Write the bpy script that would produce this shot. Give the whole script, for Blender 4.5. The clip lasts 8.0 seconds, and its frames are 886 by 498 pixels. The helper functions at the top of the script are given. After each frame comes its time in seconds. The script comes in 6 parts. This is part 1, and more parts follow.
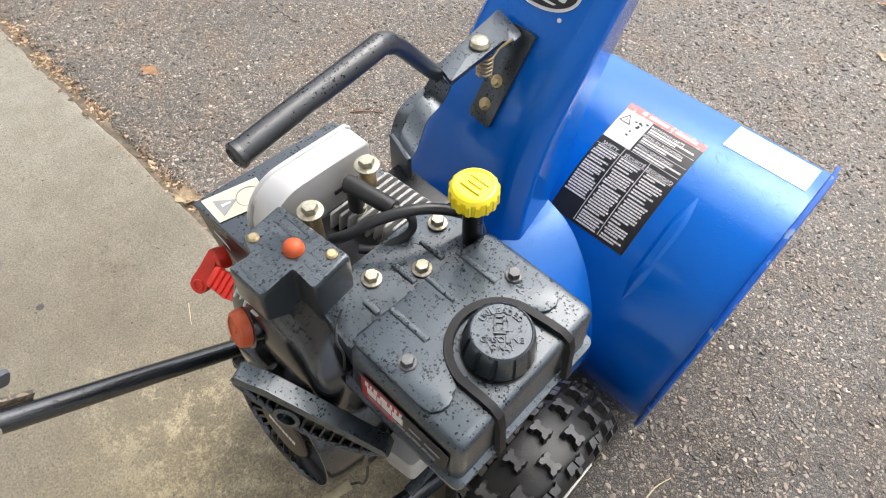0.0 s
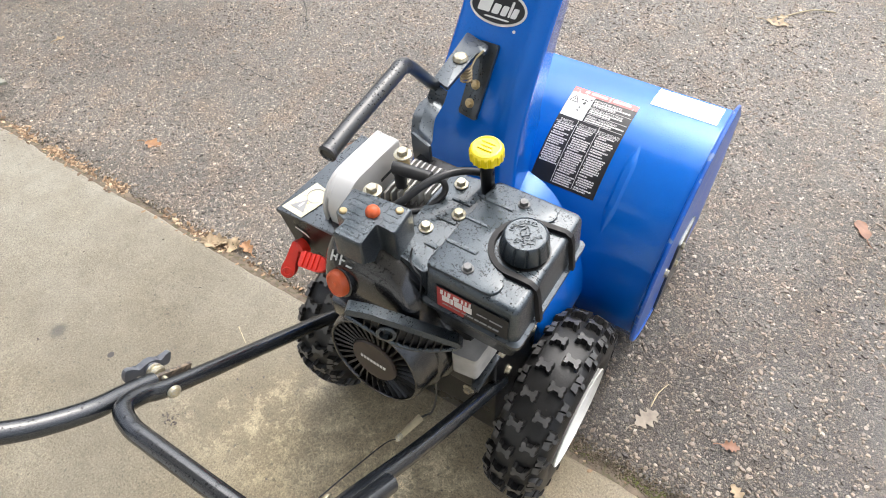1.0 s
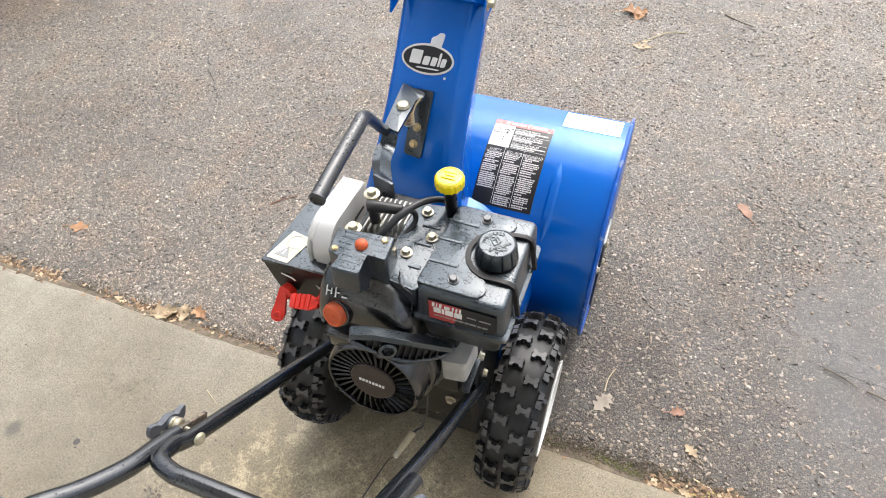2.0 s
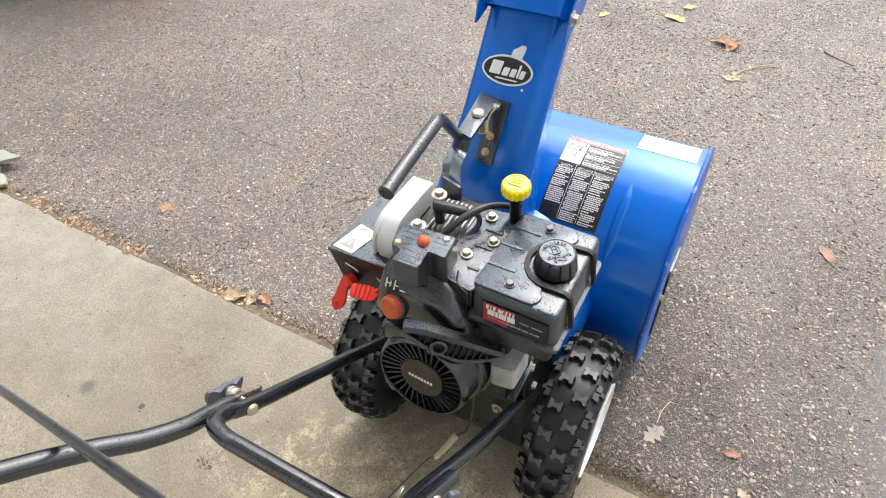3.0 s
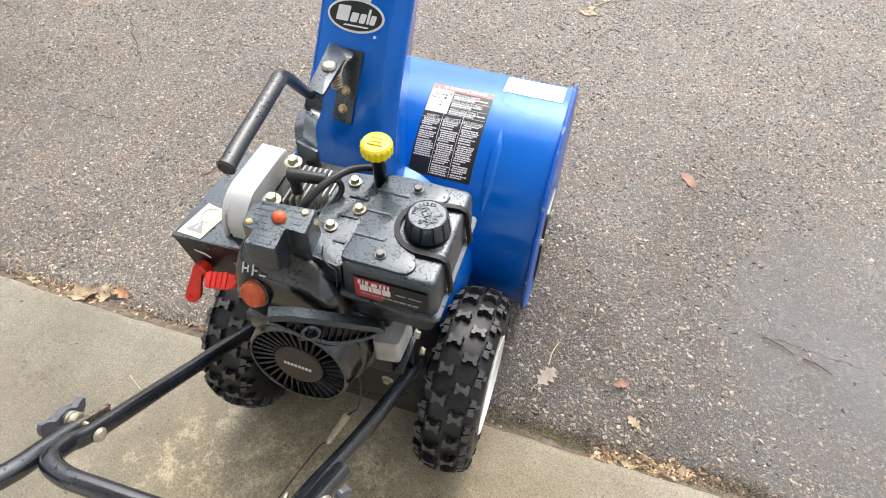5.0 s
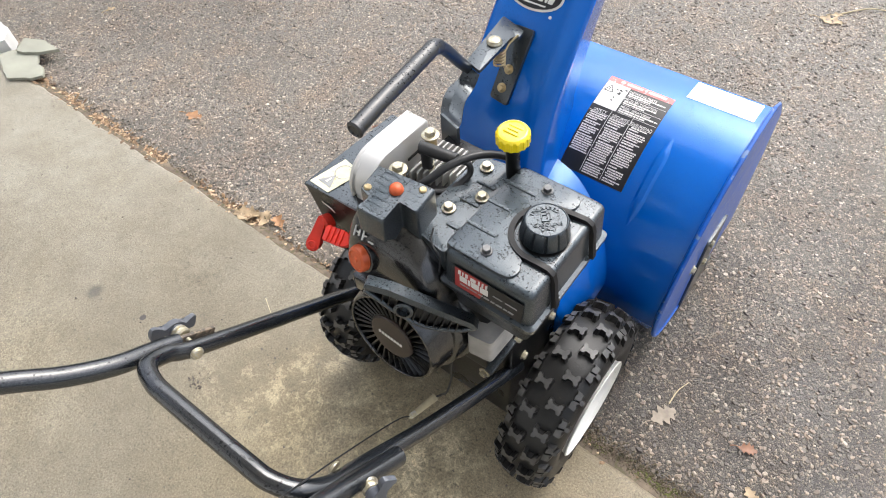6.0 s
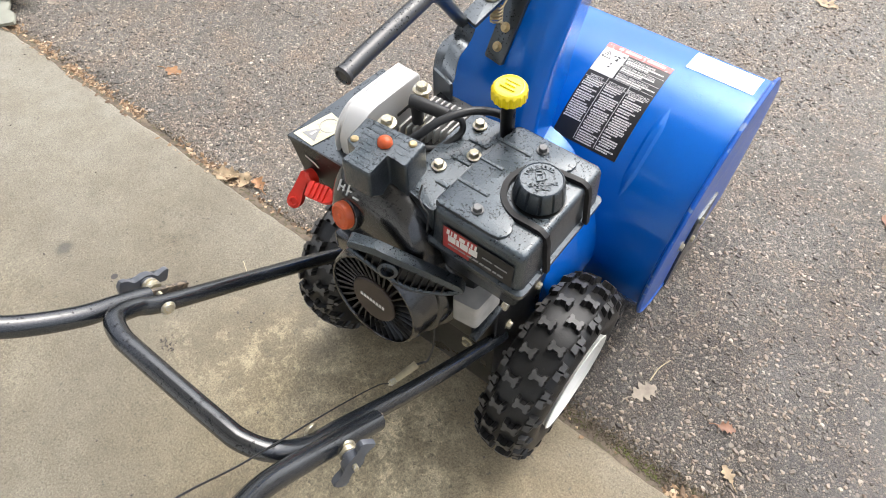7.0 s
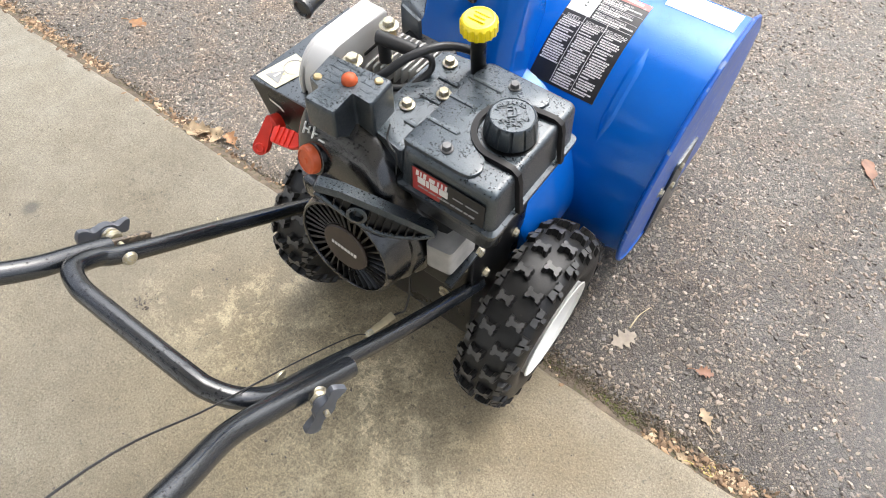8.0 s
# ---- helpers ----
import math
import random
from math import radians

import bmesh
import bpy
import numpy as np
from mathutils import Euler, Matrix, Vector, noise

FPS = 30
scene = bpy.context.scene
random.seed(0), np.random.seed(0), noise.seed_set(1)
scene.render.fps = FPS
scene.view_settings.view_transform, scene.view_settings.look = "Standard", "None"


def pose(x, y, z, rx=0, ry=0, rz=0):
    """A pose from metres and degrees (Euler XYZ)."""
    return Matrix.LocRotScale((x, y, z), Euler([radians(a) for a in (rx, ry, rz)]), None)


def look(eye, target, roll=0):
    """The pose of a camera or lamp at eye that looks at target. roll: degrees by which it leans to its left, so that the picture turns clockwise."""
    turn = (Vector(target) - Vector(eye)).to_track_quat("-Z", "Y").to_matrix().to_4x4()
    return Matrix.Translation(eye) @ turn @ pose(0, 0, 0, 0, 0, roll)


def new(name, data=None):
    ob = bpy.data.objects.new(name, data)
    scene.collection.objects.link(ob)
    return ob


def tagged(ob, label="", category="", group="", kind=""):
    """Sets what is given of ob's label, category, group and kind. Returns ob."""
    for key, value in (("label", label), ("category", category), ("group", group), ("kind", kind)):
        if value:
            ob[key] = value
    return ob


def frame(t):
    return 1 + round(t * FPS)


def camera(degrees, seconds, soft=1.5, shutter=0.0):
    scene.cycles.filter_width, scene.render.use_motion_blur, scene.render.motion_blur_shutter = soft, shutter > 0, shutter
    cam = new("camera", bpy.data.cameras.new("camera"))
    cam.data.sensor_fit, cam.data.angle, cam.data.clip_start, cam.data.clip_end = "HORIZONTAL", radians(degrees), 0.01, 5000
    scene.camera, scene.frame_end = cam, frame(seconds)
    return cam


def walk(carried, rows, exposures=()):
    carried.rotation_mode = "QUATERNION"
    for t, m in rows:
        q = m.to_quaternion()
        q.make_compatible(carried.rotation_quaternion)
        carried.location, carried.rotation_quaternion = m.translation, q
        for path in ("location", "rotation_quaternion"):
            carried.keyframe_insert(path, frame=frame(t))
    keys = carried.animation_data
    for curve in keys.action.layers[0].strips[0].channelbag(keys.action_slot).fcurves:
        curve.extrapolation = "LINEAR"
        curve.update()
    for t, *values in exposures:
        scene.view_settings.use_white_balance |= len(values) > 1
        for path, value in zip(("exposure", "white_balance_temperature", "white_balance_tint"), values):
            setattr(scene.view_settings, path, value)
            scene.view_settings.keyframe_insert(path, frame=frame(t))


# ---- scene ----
cam = camera(71.1, 8.0, soft=1.0)
ROWS = [
    (0, 0.2746, -0.2503, 1.1056, 34.72, -1.38, 43.48),
    (0.2, 0.2994, -0.2897, 1.1349, 35.32, -0.33, 41.12),
    (0.5, 0.3651, -0.3388, 1.1876, 35.64, 2.87, 39.24),
    (0.7, 0.3705, -0.3971, 1.2047, 37.04, 4.57, 37.11),
    (1, 0.3499, -0.4605, 1.2335, 37.72, 2.88, 33.03),
    (1.2, 0.3113, -0.5163, 1.2638, 37.81, 2.42, 26.13),
    (1.5, 0.2894, -0.5500, 1.2697, 38.91, 2.29, 19.96),
    (1.7, 0.2993, -0.5719, 1.2921, 40.01, 1.74, 19.60),
    (2.8, 0.3235, -0.6011, 1.3109, 42.96, 3.87, 26.42),
    (2.9, 0.3094, -0.6077, 1.3067, 42.97, 3.08, 26.64),
    (3, 0.3322, -0.6069, 1.2991, 43.29, 2.68, 29.17),
    (3.2, 0.3313, -0.6089, 1.2948, 42.97, 2.46, 29.04),
    (3.5, 0.3497, -0.6114, 1.3012, 43.38, 4.16, 29.16),
    (3.7, 0.3303, -0.6250, 1.3089, 43.81, 3.97, 28.50),
    (4, 0.3314, -0.6313, 1.3015, 43.58, 4.64, 28.16),
    (4.2, 0.3245, -0.6138, 1.2922, 41.03, 3.75, 24.40),
    (4.5, 0.3251, -0.5804, 1.2689, 39.92, 2.90, 18.64),
    (4.7, 0.3236, -0.5666, 1.2634, 39.29, -0.51, 16.09),
    (5.8, 0.3650, -0.4633, 1.2355, 36.24, 1.34, 32.59),
    (6, 0.3680, -0.4612, 1.2337, 36.80, 3.27, 37.46),
    (6.2, 0.3705, -0.4646, 1.2383, 36.78, 2.95, 39.80),
    (6.5, 0.3621, -0.4631, 1.2130, 36.11, 1.10, 41.09),
    (6.8, 0.3689, -0.4636, 1.2141, 35.13, 2.01, 39.65),
    (7, 0.3597, -0.4664, 1.1944, 34.85, 0.58, 38.17),
    (7.2, 0.3623, -0.4645, 1.1952, 33.80, 1.24, 37.69),
    (7.5, 0.3617, -0.4830, 1.1795, 33.03, -1.25, 40.48),
    (7.7, 0.3655, -0.4736, 1.1725, 31.11, -0.69, 39.34),
    (8, 0.3777, -0.4618, 1.1656, 31.34, 0.14, 36.54),
]
walk(cam, [(t, pose(x, y, z, rx, ry, rz)) for t, x, y, z, rx, ry, rz in ROWS], exposures=[(0.0, 1.02), (0.5, 1.07), (1.0, 1.19), (4.5, 1.19), (6.0, 1.12), (7.5, 1.12), (8.0, 1.23)])

# ---- world, light ----
world = bpy.data.worlds.new("sky")
scene.world = world
world.use_nodes = True
wn, wl = world.node_tree.nodes, world.node_tree.links
sky = wn.new("ShaderNodeTexSky")
sky.sky_type, sky.sun_disc = "NISHITA", False
sky.sun_elevation, sky.sun_rotation = radians(55), radians(2)
sky.air_density, sky.dust_density, sky.ozone_density = 1.0, 4.0, 1.0
grey = wn.new("ShaderNodeHueSaturation")
grey.inputs["Saturation"].default_value = 0.42
wl.new(sky.outputs["Color"], grey.inputs["Color"])
# an overcast dome: brighter overhead than towards the horizon
way = wn.new("ShaderNodeTexCoord")
upward = wn.new("ShaderNodeSeparateXYZ")
wl.new(way.outputs["Generated"], upward.inputs["Vector"])
dome = wn.new("ShaderNodeMapRange")
dome.inputs["To Min"].default_value, dome.inputs["To Max"].default_value = 0.55, 1.60
wl.new(upward.outputs["Z"], dome.inputs["Value"])
cloud = wn.new("ShaderNodeVectorMath")
cloud.operation = "SCALE"
wl.new(grey.outputs["Color"], cloud.inputs[0])
wl.new(dome.outputs["Result"], cloud.inputs["Scale"])
wl.new(cloud.outputs["Vector"], wn["Background"].inputs["Color"])
wn["Background"].inputs["Strength"].default_value = 0.15
sun_data = bpy.data.lights.new("sun", "SUN")
sun_data.energy, sun_data.angle, sun_data.color = 0.6, radians(90), (0.965, 1.0, 0.995)
sun = new("sun", sun_data)
sun.matrix_world = look((0.1, 3.4, 4.8), (0, 0, 0))

# ---- materials ----


def mat(name, color, rough=0.5, metal=0.0, vary=0.15, scale=30.0, bump=0.05, grain=400.0, drops=0.0, drop_scale=170.0,
        wear=None, wear_amount=0.0, coat=0.0, drop_tone=None, spec=0.5, tint=None, film_rough=0.12):
    """A surface with two scales of variation, and with rain drops or worn patches where asked for."""
    m = bpy.data.materials.new(name)
    m.use_nodes = True
    n, l = m.node_tree.nodes, m.node_tree.links
    b = n["Principled BSDF"]
    tc = n.new("ShaderNodeTexCoord")
    big = n.new("ShaderNodeTexNoise")
    big.inputs["Scale"].default_value, big.inputs["Detail"].default_value = scale, 6
    small = n.new("ShaderNodeTexNoise")
    small.inputs["Scale"].default_value, small.inputs["Detail"].default_value = grain, 3
    for t in (big, small):
        l.new(tc.outputs["Object"], t.inputs["Vector"])
    ramp = n.new("ShaderNodeValToRGB")
    lo, hi = [c * (1 - vary) for c in color], [min(1, c * (1 + vary)) for c in color]
    ramp.color_ramp.elements[0].position, ramp.color_ramp.elements[1].position = 0.3, 0.7
    ramp.color_ramp.elements[0].color, ramp.color_ramp.elements[1].color = (*lo, 1), (*hi, 1)
    l.new(big.outputs["Fac"], ramp.inputs["Fac"])
    col = ramp.outputs["Color"]

    def mixed(fac, a, bcol):
        x = n.new("ShaderNodeMix")
        x.data_type = "RGBA"
        l.new(fac, x.inputs["Factor"])
        l.new(a, x.inputs["A"])
        x.inputs["B"].default_value = (*bcol, 1)
        return x.outputs["Result"]

    if wear:
        edge = n.new("ShaderNodeTexNoise")
        edge.inputs["Scale"].default_value, edge.inputs["Detail"].default_value = scale * 2.3, 8
        l.new(tc.outputs["Object"], edge.inputs["Vector"])
        cut = n.new("ShaderNodeMapRange")
        cut.inputs["From Min"].default_value, cut.inputs["From Max"].default_value = 0.74 - wear_amount, 0.78 - wear_amount
        l.new(edge.outputs["Fac"], cut.inputs["Value"])
        col = mixed(cut.outputs["Result"], col, wear)
    rr = n.new("ShaderNodeMapRange")
    rr.inputs["To Min"].default_value, rr.inputs["To Max"].default_value = rough * 0.8, min(1, rough * 1.25)
    l.new(big.outputs["Fac"], rr.inputs["Value"])
    rough_out, height = rr.outputs["Result"], small.outputs["Fac"]
    bp = n.new("ShaderNodeBump")
    bp.inputs["Strength"].default_value, bp.inputs["Distance"].default_value = bump, 0.001
    l.new(height, bp.inputs["Height"])
    normal = bp.outputs["Normal"]
    if drops:
        cells = n.new("ShaderNodeTexVoronoi")
        cells.inputs["Scale"].default_value = drop_scale
        cells.inputs["Randomness"].default_value = 1.0
        warp = n.new("ShaderNodeTexNoise")
        warp.inputs["Scale"].default_value = drop_scale * 1.5
        l.new(tc.outputs["Object"], warp.inputs["Vector"])
        add = n.new("ShaderNodeVectorMath")
        add.operation = "MULTIPLY_ADD"
        l.new(warp.outputs["Color"], add.inputs[0])
        add.inputs[1].default_value = (0.0022, 0.0022, 0.0022)
        l.new(tc.outputs["Object"], add.inputs[2])
        l.new(add.outputs["Vector"], cells.inputs["Vector"])
        split = n.new("ShaderNodeSeparateColor")
        l.new(cells.outputs["Color"], split.inputs["Color"])
        size = n.new("ShaderNodeMath")
        size.operation = "MULTIPLY_ADD"
        l.new(split.outputs["Red"], size.inputs[0])
        size.inputs[1].default_value, size.inputs[2].default_value = 0.75, drops - 0.62
        # drops gather in loose clusters
        crowd = n.new("ShaderNodeTexNoise")
        crowd.inputs["Scale"].default_value, crowd.inputs["Detail"].default_value = 45.0, 3
        l.new(tc.outputs["Object"], crowd.inputs["Vector"])
        many = n.new("ShaderNodeMapRange")
        many.inputs["From Min"].default_value, many.inputs["From Max"].default_value = 0.35, 0.65
        many.inputs["To Min"].default_value, many.inputs["To Max"].default_value = -0.22, 0.06
        l.new(crowd.outputs["Fac"], many.inputs["Value"])
        share = n.new("ShaderNodeMath")
        share.operation = "ADD"
        l.new(size.outputs[0], share.inputs[0])
        l.new(many.outputs["Result"], share.inputs[1])
        less = n.new("ShaderNodeMath")
        less.operation = "SUBTRACT"
        l.new(share.outputs[0], less.inputs[0])
        l.new(cells.outputs["Distance"], less.inputs[1])
        # water runs off steep faces
        facing = n.new("ShaderNodeNewGeometry")
        upright = n.new("ShaderNodeSeparateXYZ")
        l.new(facing.outputs["True Normal"], upright.inputs["Vector"])
        lies = n.new("ShaderNodeMapRange")
        lies.inputs["From Min"].default_value, lies.inputs["From Max"].default_value, lies.inputs["To Min"].default_value, lies.inputs["To Max"].default_value = 0.1, 0.55, -0.45, 0.0
        l.new(upright.outputs["Z"], lies.inputs["Value"])
        kept = n.new("ShaderNodeMath")
        kept.operation = "ADD"
        l.new(less.outputs[0], kept.inputs[0])
        l.new(lies.outputs["Result"], kept.inputs[1])
        mask = n.new("ShaderNodeMapRange")
        mask.inputs["From Min"].default_value, mask.inputs["From Max"].default_value = 0.0, 0.09
        l.new(kept.outputs[0], mask.inputs["Value"])
        # drops get a darker base colour for the dark surroundings they reflect
        col = mixed(mask.outputs["Result"], col, [c * 0.3 for c in color] if drop_tone is None else drop_tone)
        wet = n.new("ShaderNodeMix")
        l.new(mask.outputs["Result"], wet.inputs[0])
        l.new(rough_out, wet.inputs[2])
        wet.inputs[3].default_value = 0.06
        rough_out = wet.outputs[0]
        gloss = n.new("ShaderNodeMapRange")
        gloss.inputs["To Min"].default_value, gloss.inputs["To Max"].default_value = spec, spec * 0.45
        l.new(mask.outputs["Result"], gloss.inputs["Value"])
        l.new(gloss.outputs["Result"], b.inputs["Specular IOR Level"])
        film = n.new("ShaderNodeMapRange")
        film.inputs["To Min"].default_value, film.inputs["To Max"].default_value = coat, coat * 0.3
        l.new(mask.outputs["Result"], film.inputs["Value"])
        l.new(film.outputs["Result"], b.inputs["Coat Weight"])
        b2 = n.new("ShaderNodeBump")
        b2.inputs["Strength"].default_value, b2.inputs["Distance"].default_value = 0.35, 0.0008
        l.new(mask.outputs["Result"], b2.inputs["Height"])
        l.new(normal, b2.inputs["Normal"])
        normal = b2.outputs["Normal"]
    l.new(col, b.inputs["Base Color"])
    l.new(rough_out, b.inputs["Roughness"])
    l.new(normal, b.inputs["Normal"])
    b.inputs["Metallic"].default_value = metal
    b.inputs["Coat Weight"].default_value = coat
    b.inputs["Coat Roughness"].default_value = film_rough
    b.inputs["Specular IOR Level"].default_value = spec
    if tint:
        b.inputs["Specular Tint"].default_value = (*tint, 1)
    return m


BLUE = mat("blue_paint", (0.0, 0.107, 0.495), 0.17, 0, 0.12, 6, 0.16, 190, drops=0.46, drop_scale=420, coat=0.24, drop_tone=(0.0, 0.100, 0.47), spec=0.6, tint=(0.45, 0.80, 1.0))
BLUE_WORN = mat("chipped_blue_paint", (0.0, 0.085, 0.42), 0.30, 0, 0.2, 30, 0.1, 300, wear=(0.17, 0.25, 0.44), wear_amount=0.13)
PLASTIC = mat("wet_black_plastic", (0.0075, 0.009, 0.0115), 0.30, 0, 0.25, 14, 0.60, 1300, drops=0.47, drop_scale=430, drop_tone=(0.003, 0.0035, 0.0045), spec=0.95, coat=0.85, tint=(0.70, 0.87, 1.0), film_rough=0.18)
GLOSS = mat("glossy_wet_black", (0.0055, 0.006, 0.0072), 0.24, 0, 0.25, 12, 0.12, 500, drops=0.40, drop_scale=340, drop_tone=(0.004, 0.004, 0.005), spec=0.8, coat=0.55)
PLASTIC_DARK = mat("black_plastic", (0.0055, 0.0056, 0.0060), 0.28, 0, 0.25, 20, 0.12, 700, spec=0.42)
BLACK_METAL = mat("wet_black_enamel", (0.009, 0.011, 0.014), 0.34, 0, 0.2, 25, 0.06, 500, drops=0.42, drop_scale=380, drop_tone=(0.005, 0.006, 0.0075), coat=0.6, spec=0.9, tint=(0.80, 0.92, 1.0), film_rough=0.22)
DECK = mat("wet_black_steel", (0.014, 0.017, 0.021), 0.38, 0, 0.2, 18, 0.1, 500, drops=0.45, drop_scale=360, drop_tone=(0.006, 0.007, 0.009), coat=1.0, spec=1.0, tint=(0.80, 0.92, 1.0), film_rough=0.25)
TUBE = mat("black_handle_tube", (0.009, 0.011, 0.014), 0.22, 0, 0.35, 30, 0.12, 300, drops=0.42, drop_scale=300, drop_tone=(0.004, 0.0045, 0.006), coat=0.15, spec=1.0)
CABLE = mat("black_cable", (0.025, 0.025, 0.026), 0.4, 0, 0.2, 40, 0.05)
# lug tops lighter than the tyre: reflected sky put into the colour
LUG = mat("skylit_lug_rubber", (0.060, 0.0585, 0.057), 0.40, 0, 0.35, 60, 0.3, 350)
RUBBER = mat("tyre_rubber", (0.0150, 0.0147, 0.0144), 0.42, 0, 0.35, 35, 0.3, 350, wear=(0.032, 0.029, 0.026), wear_amount=0.08, spec=0.40)
WHITE = mat("white_rim_paint", (0.74, 0.73, 0.69), 0.35, 0, 0.06, 25, 0.04, wear=(0.45, 0.42, 0.36), wear_amount=0.05)
SILVER = mat("bare_sheet_metal", (0.66, 0.65, 0.63), 0.45, 0.35, 0.08, 10, 0.05, 250, wear=(0.48, 0.47, 0.44), wear_amount=0.07)
ALU_DULL = mat("dull_cast_metal", (0.40, 0.39, 0.37), 0.55, 0.3, 0.2, 40, 0.3, 350)
ZINC = mat("yellow_zinc_bolt", (0.50, 0.45, 0.32), 0.42, 0.7, 0.25, 120, 0.05, wear=(0.58, 0.56, 0.50), wear_amount=0.2)
STEEL = mat("dark_bolt_steel", (0.14, 0.14, 0.14), 0.45, 0.6, 0.3, 120, 0.1)
BRASS = mat("brass_bolt", (0.52, 0.40, 0.22), 0.35, 0.8, 0.2, 120, 0.05)
RED = mat("red_plastic", (0.70, 0.034, 0.018), 0.35, 0, 0.12, 60, 0.05)
ORANGE = mat("orange_red_plastic", (0.60, 0.105, 0.030), 0.4, 0, 0.12, 60, 0.06)
YELLOW = mat("yellow_plastic", (0.94, 0.74, 0.012), 0.22, 0, 0.05, 60, 0.04, coat=0.5, drops=0.1, drop_scale=300, drop_tone=(0.78, 0.54, 0.005))
LABEL_WHITE = mat("white_label", (0.72, 0.71, 0.68), 0.4, 0, 0.05, 60, 0.02)
LABEL_CREAM = mat("weathered_white_label", (0.66, 0.63, 0.46), 0.45, 0, 0.1, 80, 0.03, wear=(0.75, 0.62, 0.22), wear_amount=0.1)
LABEL_BLACK = mat("black_label", (0.012, 0.012, 0.013), 0.4, 0, 0.1, 60, 0.02)
LABEL_RED = mat("red_label", (0.36, 0.035, 0.030), 0.4, 0, 0.1, 60, 0.02)
LABEL_FADED = mat("faded_red_label", (0.58, 0.16, 0.15), 0.4, 0, 0.15, 60, 0.02, wear=(0.66, 0.45, 0.44), wear_amount=0.16)
LABEL_FADED_PALE = mat("pale_band_print", (0.66, 0.46, 0.44), 0.4, 0, 0.15, 60, 0.02)
LABEL_SILVER = mat("silver_label", (0.70, 0.71, 0.72), 0.3, 0.3, 0.05, 60, 0.02)
LABEL_GREY = mat("grey_print", (0.30, 0.30, 0.30), 0.5, 0, 0.1, 60, 0.02)
GRIP = mat("wet_rubber_grip", (0.010, 0.0115, 0.014), 0.40, 0, 0.25, 20, 0.25, 700, drops=0.44, drop_scale=360, drop_tone=(0.005, 0.006, 0.007), coat=0.4, spec=0.8, film_rough=0.2)
STRAP = mat("black_strap", (0.006, 0.006, 0.007), 0.40, 0, 0.2, 30, 0.05, spec=0.25)
BROWN_PLATE = mat("brown_starter_plate", (0.045, 0.032, 0.026), 0.40, 0.2, 0.3, 50, 0.05)
WOOD = mat("pale_cord_toggle", (0.42, 0.35, 0.22), 0.6, 0, 0.2, 60, 0.1)

# ---- mesh helpers ----


def part(name, bm, material, parent, label="", sharp=38.0):
    """Links a bmesh as one mesh object under a thing or a part."""
    bmesh.ops.recalc_face_normals(bm, faces=bm.faces)
    for e in bm.edges:
        e.smooth = len(e.link_faces) != 2 or e.calc_face_angle(0.0) < radians(sharp)
    for f in bm.faces:
        f.smooth = True
    me = bpy.data.meshes.new(name)
    bm.to_mesh(me)
    bm.free()
    me.materials.append(material)
    ob = new(name, me)
    if parent is not None:
        ob.parent = parent
    if label:
        ob["label"] = label
    return ob


def box(lo, hi, bevel=0.0, bm=None, seg=2, m=None):
    bm = bm or bmesh.new()
    c, s = [(a + b) / 2 for a, b in zip(lo, hi)], [abs(b - a) for a, b in zip(lo, hi)]
    base = Matrix.Translation(c) @ Matrix.Diagonal((*s, 1))
    made = bmesh.ops.create_cube(bm, size=1, matrix=(m @ base) if m is not None else base)["verts"]
    if bevel:
        edges = list({e for v in made for e in v.link_edges})
        bmesh.ops.bevel(bm, geom=edges, offset=bevel, segments=seg, profile=0.6, affect="EDGES")
    return bm


def smooth_path(points, steps=8, closed=False):
    """A Catmull-Rom path through the points."""
    p = [Vector(q) for q in points]
    out = []
    count = len(p) if closed else len(p) - 1
    for i in range(count):
        if closed:
            a, b, c, d = p[i - 1], p[i], p[(i + 1) % len(p)], p[(i + 2) % len(p)]
        else:
            a, b, c, d = p[max(i - 1, 0)], p[i], p[i + 1], p[min(i + 2, len(p) - 1)]
        for k in range(steps):
            t = k / steps
            out.append(0.5 * (2 * b + (c - a) * t + (2 * a - 5 * b + 4 * c - d) * t * t + (3 * b - a - 3 * c + d) * t ** 3))
    if not closed:
        out.append(p[-1])
    return out


def tube(points, radius, seg=14, bm=None, steps=8, flat=1.0, raw=False):
    """A round rod along a smooth path; radius may be one number or one for each end."""
    bm = bm or bmesh.new()
    path = [Vector(q) for q in points] if raw else smooth_path(points, steps)
    r0, r1 = radius if isinstance(radius, tuple) else (radius, radius)
    rings, up = [], None
    for i, q in enumerate(path):
        d = (path[min(i + 1, len(path) - 1)] - path[max(i - 1, 0)]).normalized()
        if up is None:
            up = Vector((0, 0, 1)) if abs(d.z) < 0.9 else Vector((1, 0, 0))
        side = d.cross(up).normalized()
        up = side.cross(d).normalized()
        r = r0 + (r1 - r0) * i / (len(path) - 1)
        rings.append([bm.verts.new(q + r * (math.cos(a) * side + flat * math.sin(a) * up)) for a in (2 * math.pi * k / seg for k in range(seg))])
    for a, b in zip(rings, rings[1:]):
        for k in range(seg):
            bm.faces.new((a[k], a[(k + 1) % seg], b[(k + 1) % seg], b[k]))
    bm.faces.new(rings[0][::-1])
    bm.faces.new(rings[-1])
    return bm


